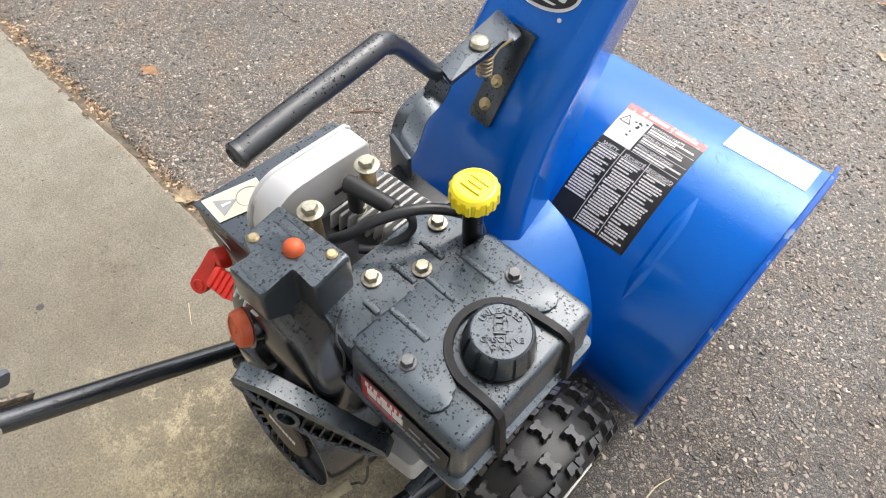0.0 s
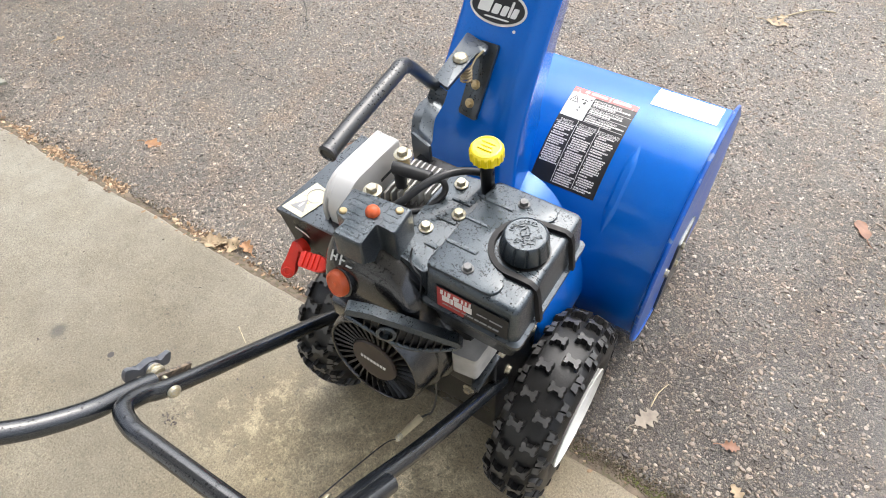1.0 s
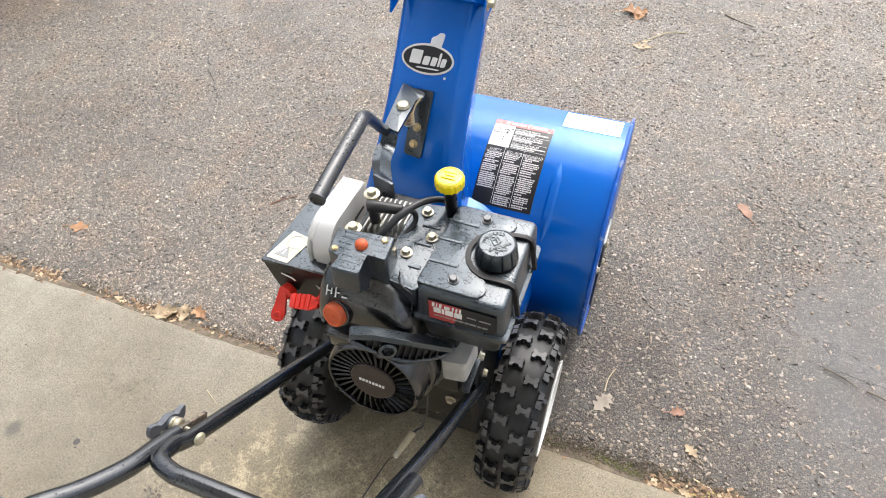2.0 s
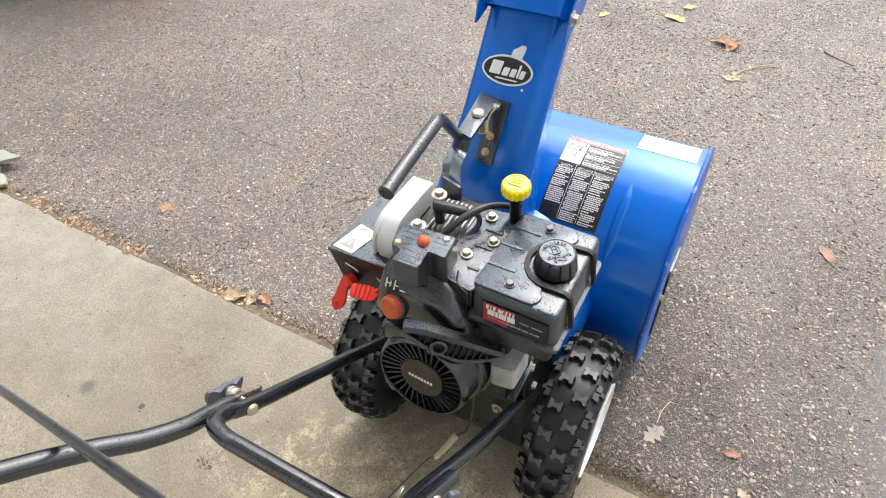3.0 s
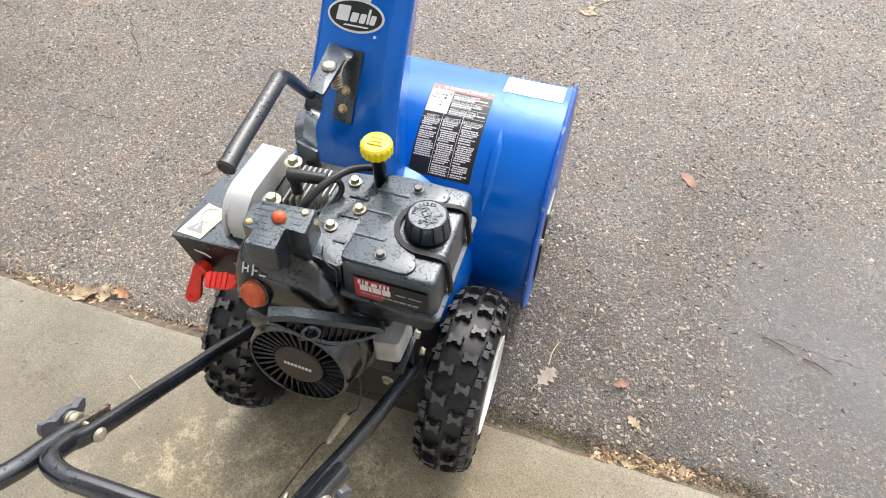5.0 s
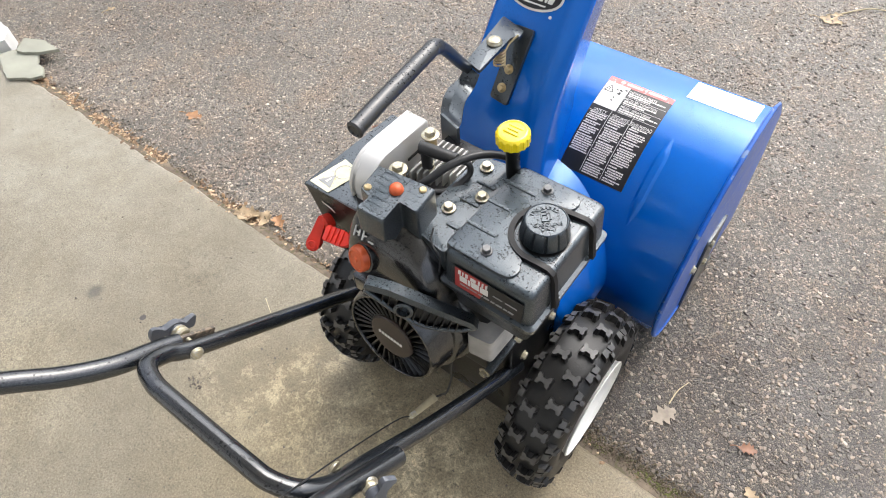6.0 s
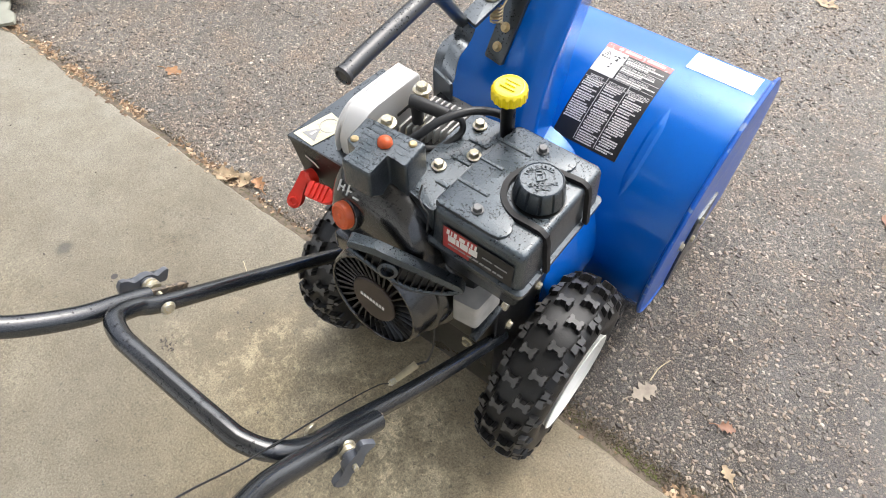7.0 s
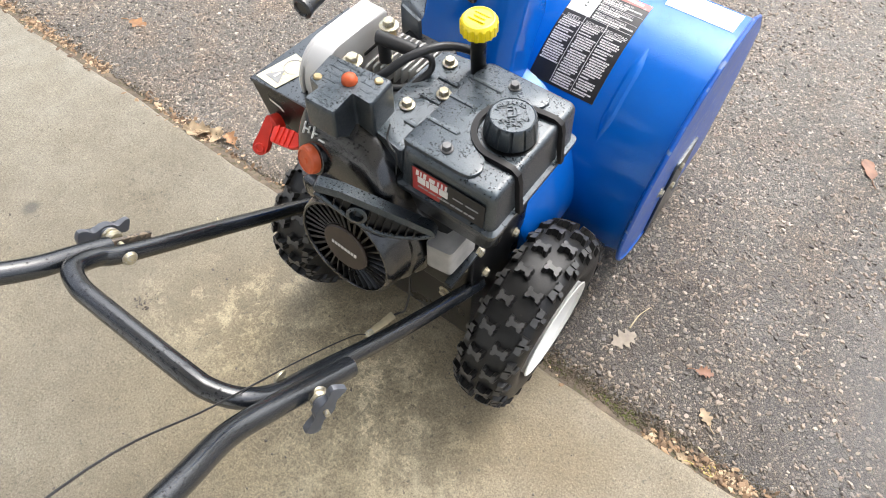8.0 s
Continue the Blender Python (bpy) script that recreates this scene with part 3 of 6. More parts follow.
    l.new(b2.outputs["Normal"], b.inputs["Normal"])
    return m


GROUND_Z, SLAB_Z = -0.006, 0.012
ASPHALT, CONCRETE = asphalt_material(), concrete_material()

# the asphalt: one sheet to the horizon, gently uneven near the slab
bm = bmesh.new()
lines = [-300, -60, -20, -8, -5] + [-4 + 0.1 * k for k in range(91)] + [6, 9, 20, 60, 300]
grid = [[bm.verts.new((x, y, GROUND_Z + (0.006 * (noise.noise(Vector((x * 0.9, y * 0.9, 0.3)))) - 0.003 if abs(x) < 4 and 0.02 < y < 4 else -0.004)))
         for x in lines] for y in lines]
for a, b in zip(grid, grid[1:]):
    for k in range(len(lines) - 1):
        bm.faces.new((a[k], a[k + 1], b[k + 1], b[k]))
tagged(part("ground", bm, ASPHALT, None), "damp grey-brown asphalt driveway with exposed pebbles", "driveway", kind="structure")

# the concrete slab with its crumbled edge
bm = bmesh.new()
xs = [-6 + 0.02 * k for k in range(601)]
rows = []
for x in xs:
    e = -0.002 + 0.007 * noise.noise(Vector((x * 5, 1.7, 0))) + 0.005 * noise.noise(Vector((x * 23, 4.1, 0)))
    d = 0.002 + 0.004 * max(0, noise.noise(Vector((x * 17, 9.1, 0))))
    rows.append([(x, -6, SLAB_Z), (x, -0.6, SLAB_Z), (x, e - 0.02, SLAB_Z), (x, e - 0.007, SLAB_Z - d * 0.4), (x, e, SLAB_Z - d - 0.004), (x, e + 0.005, -0.05), (x, -6, -0.05)])
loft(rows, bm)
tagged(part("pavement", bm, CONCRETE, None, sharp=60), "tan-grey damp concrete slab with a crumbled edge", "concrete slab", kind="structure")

# added, unseen: a wall behind the slab and a roof that block sky light
SHADE_WALL = mat("shade_wall_white", (0.80, 0.80, 0.78), 0.8, 0, 0.06, 3, 0.1, 120)
SHADE_ROOF = mat("shade_roof_white", (0.76, 0.76, 0.74), 0.7, 0, 0.06, 2, 0.1, 120)
for name, lo, hi, m, label in (("unseen_wall", (-1.8, -2.9, SLAB_Z), (1.8, -2.7, 3.4), SHADE_WALL, "plain pale painted house wall behind the slab"),
                               ("unseen_roof", (-1.8, -2.9, 3.4), (1.8, 0.50, 3.58), SHADE_ROOF, "plain white soffit of a roof overhang above the slab")):
    tagged(part(name, box(lo, hi, 0.004), m, None), label, "soffit" if name == "unseen_roof" else "wall", kind="structure")

# ---- the snow blower ----
blower = thing("snow_blower", "wet blue snow blower with a black engine on a concrete slab", "snow blower")

# wheels
TYRE_R, TYRE_X, AXLE_Z = 0.176, 0.219, 0.188


def wheel(side, cx):
    cz = AXLE_Z
    hub = new("wheel")
    hub.parent = blower
    hub["label"] = "white-rimmed wheel with a knobbly black tyre"
    r0 = TYRE_R - 0.0125
    prof = [(0.098, -0.042), (0.108, -0.048), (0.125, -0.051), (0.142, -0.050), (0.153, -0.044), (0.1605, -0.034), (r0 - 0.001, -0.018), (r0, 0),
            (r0 - 0.001, 0.018), (0.1605, 0.034), (0.153, 0.044), (0.142, 0.050), (0.125, 0.051), (0.108, 0.048), (0.098, 0.042), (0.090, 0.030), (0.090, -0.030)]
    bm = lathe(prof + prof[:1], (cx, 0, cz), (1, 0, 0), 76, closed=False)

    def on(x, a, h):
        # x across the tread, a round it (0 at the top, growing forwards)
        crown = 0.012 * (abs(x) / 0.046) ** 2.4
        rad = r0 - crown + h
        return Vector((cx + x, rad * math.sin(a), cz + rad * math.cos(a)))

    bow = [(-0.0165, -0.0150), (-0.0095, -0.0140), (-0.0060, -0.0066), (0.0060, -0.0066), (0.0095, -0.0140), (0.0165, -0.0150), (0.0180, -0.0060), (0.0155, 0.0),
           (0.0180, 0.0060), (0.0165, 0.0150), (0.0095, 0.0140), (0.0060, 0.0066), (-0.0060, 0.0066), (-0.0095, 0.0140), (-0.0165, 0.0150), (-0.0180, 0.0060), (-0.0155, 0.0), (-0.0180, -0.0060)]
    knob = [(-0.006, -0.010), (0.007, -0.013), (0.008, -0.003), (0.005, 0.004), (0.009, 0.012), (-0.006, 0.009)]

    stub = [(-0.005, -0.006), (0.005, -0.008), (0.006, 0.003), (0.001, 0.008), (-0.005, 0.006)]

    def lug(shape, x0, a0, hi, flip, grow=1.0):
        low, top = [], []
        for u, v in shape:
            u, v = (-u if flip else u) * 0.74 * grow, v * 0.60 * grow
            low.append(bm.verts.new(on(x0 + u * 1.14, a0 + v * 1.18 / r0, -0.003)))
            top.append(bm.verts.new(on(x0 + u * 0.93, a0 + v * 0.93 / r0, hi)))
        bm.faces.new(top).material_index = 1
        for k in range(len(shape)):
            j = (k + 1) % len(shape)
            bm.faces.new((low[k], low[j], top[j], top[k]))

    count = 21
    for k in range(count):
        a = 2 * math.pi * k / count + radians(9)
        for s, turn in ((-1, 0.0), (1, math.pi / count)):
            lug(bow, s * 0.0170, a + turn, 0.0120, s > 0)
            lug(knob, s * 0.0385, a + turn + math.pi / count - 0.050, 0.0115, s < 0, 1.08)
            lug(knob, s * 0.0405, a + turn + math.pi / count + 0.046, 0.0110, s > 0, 1.00)
            lug(stub, s * 0.0475, a + turn + math.pi / count + 0.005, 0.0090, s < 0, 0.95)
    tyre = part("tyre", bm, RUBBER, hub, "knobbly black rubber tyre", sharp=30)
    tyre.data.materials.append(LUG)
    s = side
    rim = [(0.0, 0.012 * s), (0.03, 0.014 * s), (0.034, 0.006 * s), (0.06, 0.004 * s), (0.074, 0.012 * s), (0.080, 0.034 * s), (0.088, 0.040 * s),
           (0.0935, 0.0495 * s), (0.0955, 0.052 * s), (0.0935, 0.0535 * s), (0.092, 0.046 * s), (0.092, -0.046 * s), (0.0985, -0.05 * s), (0.08, -0.04 * s), (0.0, -0.02 * s)]
    part("rim", lathe(rim, (cx, 0, cz), (1, 0, 0), 48), WHITE, hub, "white-painted steel rim")
    return hub


wheel(1, TYRE_X)
wheel(-1, -0.190)

# auger housing
HY, HZ, HR, HX, HL = 0.445, 0.265, 0.250, 0.283, -0.185


def drum(x, a, h=0.0):
    """A place on the housing's back: a in degrees, 0 straight back, 90 on top."""
    a = radians(a)
    return Vector((x, HY - (HR + h) * math.cos(a), HZ + (HR + h) * math.sin(a)))


housing = new("auger_housing")
housing.parent = blower
housing["label"] = "blue painted steel auger housing"
angles = [-88 + 4 * k for k in range(48)] + [103.0]
bm = loft([[drum(x, a) for x in (HL, -0.1, 0.0, 0.14, HX)] for a in angles], closed=False)
part("back_shell", shell(bm, 0.004), BLUE, housing, "rounded blue back shell")
for s in (-1, 1):
    outline = [(HY - (HR + 0.006) * math.cos(radians(a)), HZ + (HR + 0.006) * math.sin(radians(a))) for a in range(-80, 105, 6)]
    outline += [(0.56, 0.48), (0.64, 0.40), (0.68, 0.26), (0.69, 0.03), (0.50, 0.003)]
    x0 = HX if s > 0 else HL
    bm = prism(outline, lambda u, v, t: Vector((x0 + s * t, u, v)), -0.002, 0.003, 0.0015)
    part("side_plate", bm, BLUE_WORN, housing, "blue side plate with chipped edges")
    edge = [(x0 + s * 0.002, u, v) for u, v in outline[:31]]
    part("edge_flange", tube(edge, 0.0042, 8, raw=True), BLUE_WORN, housing, "chipped rolled edge")
    bm = prism(rounded([(0.40, -0.004), (0.58, -0.004), (0.56, 0.03), (0.50, 0.05), (0.50, 0.24), (0.40, 0.24), (0.40, 0.03)], 0.012), lambda u, v, t: Vector((x0 + s * t, u, v)), 0.003, 0.008, 0.001)
    part("skid_shoe", bm, BLACK_METAL, housing, "black steel skid shoe")
    for by, bz in ((0.43, 0.215), (0.43, 0.155), (0.36, 0.20)):
        part("bolt", hex_bolt((x0 + s * (0.008 if by > 0.4 else 0.004), by, bz), (s, 0, 0), 0.008, 0.006, 0.012), ZINC, housing)
part("scraper_bar", box((HL, 0.42, -0.006), (HX, 0.56, 0.016), 0.002), BLUE_WORN, housing)
# pressed rib beside the warning label
for x0 in (0.174,):
    bm = loft([[drum(x0 + dx * min(1, 4 * min(k, 12 - k) / 12 + 0.15), 31 + 3.1 * k, h * min(1, 4 * min(k, 12 - k) / 12)) for dx, h in ((-0.011, -0.001), (-0.005, 0.004), (0.005, 0.004), (0.011, -0.001))] for k in range(13)], closed=False)
    part("pressed_rib", bm, BLUE, housing)
# auger shaft inside the housing
part("auger_shaft", tube([(HL, HY, 0.2), (HX, HY, 0.2)], 0.013, 10, raw=True), BLACK_METAL, housing)

# impeller housing between the engine and the auger housing
IZ, IR = 0.262, 0.174
bm = lathe([(IR - 0.02, 0.045), (IR - 0.006, 0.047), (IR, 0.055), (IR, 0.30), (IR - 0.02, 0.31)], (0, 0, IZ), (0, 1, 0), 64)
part("impeller_housing", bm, BLUE, blower, "blue drum behind the auger housing")

# chute
CH = [(0.36, 0.148, -0.190, 0.046, 0.20), (0.42, 0.153, -0.186, 0.042, 0.19), (0.48, 0.166, -0.173, 0.034, 0.18), (0.535, 0.184, -0.160, 0.029, 0.165),
      (0.585, 0.207, -0.151, 0.026, 0.15), (0.64, 0.240, -0.144, 0.025, 0.14), (0.70, 0.281, -0.141, 0.024, 0.13), (0.80, 0.352, -0.140, 0.024, 0.12), (0.87, 0.402, -0.139, 0.024, 0.11)]


def chute_section(i, grow=0.0, rows=None, off=0.0):
    rows = rows or CH
    z, y, xl, xr, dep = rows[i]
    a, b = rows[max(i - 1, 0)], rows[min(i + 1, len(rows) - 1)]
    t = Vector((b[1] - a[1], b[0] - a[0])).normalized()
    xl, xr = xl - grow, xr + grow
    pts = [(xl + 0.016, dep), (xl, 0.030), (xl + 0.004, 0.012), (xl + 0.014, 0.003), (xl + 0.03, 0.0), (xr - 0.045, 0.0), (xr - 0.034, 0.002), (xr - 0.028, 0.006),
           (xr - 0.014, 0.020), (xr - 0.011, 0.026), (xr - 0.012, 0.034), (xr - 0.034, dep)]
    return [Vector((x, y + (d - off) * t.y, z - (d - off) * t.x)) for x, d in pts]


bm = loft([chute_section(i) for i in range(len(CH))], closed=False)
part("chute", shell(bm, 0.003), BLUE, blower, "tall glossy blue discharge chute")
bm = lathe([(0.086, 0.33), (0.090, 0.345), (0.090, 0.375), (0.082, 0.382)], (-0.072, 0.262, 0.03), (0, 0, 1), 48)
part("chute_ring", bm, BLUE, blower)
DF = [(0.796, 0.349, -0.138, 0.022, 0.11), (0.84, 0.380, -0.138, 0.022, 0.11), (0.89, 0.425, -0.138, 0.022, 0.11), (0.96, 0.50, -0.138, 0.022, 0.10)]
bm = loft([chute_section(i, 0.008, DF, 0.020) for i in range(4)], closed=False)
deflector = part("deflector", shell(bm, 0.003), BLUE, blower, "blue hinged deflector on top of the chute")
for s, x in ((1, 0.0255), (-1, -0.140)):
    bm = prism(rounded([(0.302, 0.781), (0.313, 0.812), (0.332, 0.829), (0.46, 0.945), (0.51, 0.93), (0.380, 0.800)], 0.006), lambda u, v, t: Vector((x + s * t, u, v)), -0.0025, 0.0005)
    part("side_flap", bm, BLUE, deflector)
    part("pivot_bolt", hex_bolt((x + s * 0.001, 0.331, 0.811), (s, 0, 0), 0.0085, 0.009, 0.013), ZINC, deflector)

# engine and frame -------------------------------------------------------

# frame box between the wheels, axle
part("frame", box((-0.125, -0.086, 0.155), (0.152, 0.06, 0.43), 0.006), PLASTIC_DARK, blower, "black sheet-steel frame between the wheels")
part("axle", tube([(-0.20, 0, AXLE_Z), (0.23, 0, AXLE_Z)], 0.011, 12, raw=True), STEEL, blower)
part("frame_bolt", hex_bolt((0.100, -0.088, 0.268), (0, -1, 0), 0.007, 0.006, 0.0105), ZINC, blower)
part("frame_bolt", hex_bolt((0.13, -0.088, 0.38), (0, -1, 0), 0.008, 0.006, 0.012), ZINC, blower)
# crankcase under the covers
part("engine_block", box((-0.05, -0.12, 0.36), (0.13, 0.03, 0.60), 0.012), PLASTIC_DARK, blower, "dark engine block")
# carburettor housing
bm = loft([[Vector((x, y, z)) for x, y in rounded([(0.113, -0.146), (0.150, -0.141), (0.152, -0.085), (0.113, -0.085)], 0.006)] for z in (0.452, 0.503)])
bmesh.ops.bevel(bm, geom=[e for e in bm.edges if len(e.link_faces) == 2 and e.calc_face_angle(0) > 1.2], offset=0.003, segments=2, affect="EDGES")
part("carburettor_cover", bm, ALU_DULL, blower, "grey cast carburettor cover")

for y, z in ((-0.054, 0.341), (0.028, 0.350), (-0.075, 0.428)):
    part("frame_bolt", hex_bolt((0.1525, y, z), (1, 0, 0), 0.0065, 0.006, 0.009), ZINC, blower)
part("linkage", box((0.146, -0.150, 0.436), (0.158, -0.088, 0.444), 0.0015), BLACK_METAL, blower, "black linkage plate under the carburettor")

# fuel tank
TX0, TX1, TY0, TY1 = 0.080, 0.206, -0.144, 0.027
tank = new("fuel_tank")
tank.parent = blower
tank["label"] = "black moulded plastic fuel tank, wet with drops"


def tank_ring(z, grow, r=0.010):
    return [Vector((x, y, z)) for x, y in rounded([(TX0 - grow, TY0 - grow), (TX1 + grow, TY0 - grow), (TX1 + grow, TY1 + grow), (TX0 - grow, TY1 + grow)], r)]


bm = loft([tank_ring(0.548, -0.014), tank_ring(0.553, -0.009), tank_ring(0.598, -0.002), tank_ring(0.600, 0.005), tank_ring(0.606, 0.005), tank_ring(0.608, 0.0),
           tank_ring(0.6565, -0.0025), tank_ring(0.6610, -0.0040), tank_ring(0.6630, -0.0066), tank_ring(0.6636, -0.010)])
part("tank_body", bm, PLASTIC, tank, "black tank body with a moulded seam", sharp=50)
# neck and cap
CX, CY = 0.167, -0.059
part("filler_neck", lathe([(0.031, 0.661), (0.031, 0.6645), (0.026, 0.665), (0.025, 0.672)], (CX, CY, 0), (0, 0, 1), 36), PLASTIC_DARK, tank)


def ribs(a, i):
    return 1 + (-0.075 if (i in (1, 2, 3, 4)) and (a * 12 / (2 * math.pi)) % 1 < 0.13 else 0.0)


bm = lathe([(0.0288, 0.6665), (0.0298, 0.668), (0.0290, 0.674), (0.0272, 0.6855), (0.0262, 0.690), (0.0246, 0.6928), (0.0236, 0.6935), (0.0228, 0.6927), (0.0, 0.6927)], (CX, CY, 0), (0, 0, 1), 132, wave=ribs)
cap = part("fuel_cap", bm, PLASTIC, tank, "black ribbed fuel cap with raised lettering", sharp=40)


# lettering on the cap faces the operator's right
def on_cap(u, v, t, turn=radians(42), r=0.0):
    c, s = math.cos(turn), math.sin(turn)
    return Vector((CX + c * u - s * v, CY + s * u + c * v, 0.6925 + t * 3.2))


bms = text_bm("GASOLINE", 0.0070, lambda u, v, t: on_cap(u, v - 0.0080, t))
part("cap_lettering", bms, PLASTIC, cap)
part("cap_lettering", text_bm("ONLY", 0.0070, lambda u, v, t: on_cap(u, v - 0.0140, t)), PLASTIC, cap)
for k, ch in enumerate("UNLEADED"):
    a = radians(52 - k * 104 / 7)
    part("cap_lettering", text_bm(ch, 0.0070, lambda u, v, t: on_cap(-math.sin(a) * 0.0175 + math.cos(a) * u - math.sin(a) * v, math.cos(a) * 0.0175 - 0.001 + math.sin(a) * u + math.cos(a) * v, t)), PLASTIC, cap)
bm = bmesh.new()
for lo, hi in (((-0.0055, -0.004), (-0.0042, 0.010)), ((-0.0055, 0.0088), (0.0025, 0.010)), ((0.0012, -0.004), (0.0025, 0.010)), ((-0.0065, -0.005), (0.0035, -0.0038)), ((-0.0043, 0.004), (0.0013, 0.0052)),
               ((0.0048, -0.003), (0.0058, 0.006)), ((0.0028, -0.003), (0.0048, -0.0022)), ((0.0040, 0.006), (0.0058, 0.0095))):
    prism([(lo[0], lo[1] + 0.002), (hi[0], lo[1] + 0.002), (hi[0], hi[1] + 0.002), (lo[0], hi[1] + 0.002)], on_cap, 0, 0.0005, bm=bm)
part("pump_symbol", bm, PLASTIC, cap)

# the cover plate on the tank, cut out round the cap
arc = [(0.170 + 0.0435 * math.cos(radians(a)), -0.059 + 0.0435 * math.sin(radians(a))) for a in range(96, 262, 9)]
outline = [(0.0865, -0.006), (0.0805, -0.128), (0.082, -0.134), (0.088, -0.1355), (0.158, -0.136), (0.166, -0.134), (0.171, -0.128), (0.1725, -0.120), (0.170, -0.113), (0.165, -0.108)] + arc[::-1] + [(0.172, -0.0125), (0.1765, -0.006), (0.1775, 0.002), (0.175, 0.010), (0.168, 0.0155), (0.160, 0.0170), (0.098, 0.0175), (0.093, 0.014), (0.088, 0.002)]
bm = prism(outline, lambda u, v, t: Vector((u, v, t)), 0.657, 0.6675, 0.0022)
part("tank_cover", bm, PLASTIC, tank, "black cover plate bolted on the tank")


def rib(y, x0, x1, z, r=0.0038):
    return tube([(x0, y, z), (x1, y, z)], r, 8, raw=True, flat=0.7)


for y, x1 in ((-0.0945, 0.124), (-0.053, 0.116), (-0.016, 0.128)):
    part("moulded_rib", rib(y, 0.084, x1, 0.6672, 0.0032), PLASTIC, tank)
for x, y in ((0.1265, -0.118), (0.1345, -0.001)):
    part("cover_bolt", hex_bolt((x, y, 0.6690), (0, 0, 1), 0.0056, 0.0050, 0.0074), STEEL, tank, "dark hexagon bolt")
# the flat strap round the cap and down the tank's side


def band(stops, width, thick):
    """A flat band along stops of (place, outward normal)."""
    rows = []
    for i, (p, up) in enumerate(stops):
        p, up = Vector(p), Vector(up).normalized()
        run = (Vector(stops[min(i + 1, len(stops) - 1)][0]) - Vector(stops[max(i - 1, 0)][0])).normalized()
        side = run.cross(up).normalized() * width / 2
        rows.append([p - side, p - side * 0.8 + up * thick, p + side * 0.8 + up * thick, p + side])
    return loft(rows)


strap = [((0.2095, -0.100, 0.606), (1, 0, 0)), ((0.2055, -0.100, 0.635), (1, 0, 0)), ((0.2035, -0.100, 0.652), (1, 0, 0.1)), ((0.2010, -0.0998, 0.6605), (1, 0, 0.8)), ((0.1955, -0.0993, 0.6635), (0.2, 0, 1)), ((0.184, -0.0995, 0.664), (0, 0, 1))]
strap += [((0.170 + 0.0415 * math.cos(radians(a)), -0.059 + 0.0415 * math.sin(radians(a)), 0.664), (0, 0, 1)) for a in range(262, 92, -10)]
strap += [((0.184, -0.0155, 0.664), (0, 0, 1)), ((0.1955, -0.0140, 0.6635), (0.2, 0, 1)), ((0.2010, -0.0135, 0.6605), (1, 0, 0.8)), ((0.2035, -0.0135, 0.652), (1, 0, 0.1)), ((0.2055, -0.0135, 0.635), (1, 0, 0)), ((0.2095, -0.0135, 0.606), (1, 0, 0))]
part("strap", band(strap, 0.0085, 0.0055), STRAP, tank, "flat black strap round the cap")
# front-face decal: brand drawn as plain shapes
face = lambda u, v, t: Vector((0.101 + (u - 0.093) * 1.28, TY0 + 0.0025 - 0.0022 - (0.650 - v) * 0.05 - t, v))
part("decal", prism([(0.091, 0.612), (0.166, 0.612), (0.166, 0.648), (0.091, 0.648)], face, 0, 0.0008), LABEL_BLACK, tank)
part("decal_panel", prism([(0.093, 0.6125), (0.121, 0.6125), (0.129, 0.6475), (0.093, 0.6475)], face, 0, 0.0014), LABEL_RED, tank)
bm = bmesh.new()
for x, w, h in ((0.0970, 0.0022, 0.0078), (0.1005, 0.0010, 0.0078), (0.1030, 0.0022, 0.0078), (0.1075, 0.0045, 0.0062), (0.1140, 0.0014, 0.0078), (0.1170, 0.0014, 0.0078), (0.1200, 0.0014, 0.0078)):
    x, w = 0.0965 + (x - 0.097) * 1.3, w * 1.3
    prism([(x, 0.6380), (x + w, 0.6380), (x + w + 0.0006, 0.6380 + h), (x + 0.0006, 0.6380 + h)], face, 0, 0.0018, bm=bm)
for x, w in ((0.0975, 0.0062), (0.1045, 0.0022), (0.1075, 0.0064), (0.1148, 0.0066)):
    x, w = 0.0985 + (x - 0.0975) * 1.3, w * 1.3
    prism([(x, 0.6268), (x + w, 0.6268), (x + w, 0.6368), (x, 0.6368)], face, 0, 0.0018, bm=bm)
tagged(part("decal_print", bm, LABEL_WHITE, tank), kind="stuff")
bm = bmesh.new()
for x, w in ((0.0985, 0.0062), (0.1055, 0.0035), (0.1100, 0.0075), (0.1190, 0.0050), (0.1250, 0.0062), (0.1325, 0.0045), (0.1380, 0.0070), (0.1465, 0.0038), (0.1512, 0.0060)):
    prism([(x, 0.6198), (x + w, 0.6198), (x + w + 0.0006, 0.6220), (x + 0.0006, 0.6220)], face, 0, 0.0018, bm=bm)
for x, w in ((0.1350, 0.0100), (0.1480, 0.0125)):
    prism([(x, 0.6330), (x + w, 0.6330), (x + w, 0.6342), (x, 0.6342)], face, 0, 0.0018, bm=bm)
tagged(part("decal_print", bm, LABEL_GREY, tank), kind="stuff")

# engine top plate between the cover box and the tank
plate = rounded([(0.030, -0.128), (0.079, -0.136), (0.079, 0.030), (0.020, 0.022), (0.018, -0.03), (0.018, -0.09)], 0.006)
top_plate = part("top_plate", prism(plate, lambda u, v, t: Vector((u, v, t)), 0.60, 0.645, 0.003), PLASTIC, blower, "wet black engine top plate")
for y, x0 in ((-0.097, 0.053), (-0.054, 0.043), (-0.0185, 0.043)):
    part("moulded_rib", rib(y, x0, 0.070, 0.6452, 0.0034), PLASTIC, top_plate)
for x, y in ((0.041, -0.078), (0.065, -0.040), (0.040, 0.006)):
    part("plate_bolt", hex_bolt((x, y, 0.648), (0, 0, 1), 0.0066, 0.006, 0.0092), ZINC, top_plate, "zinc flange bolt")
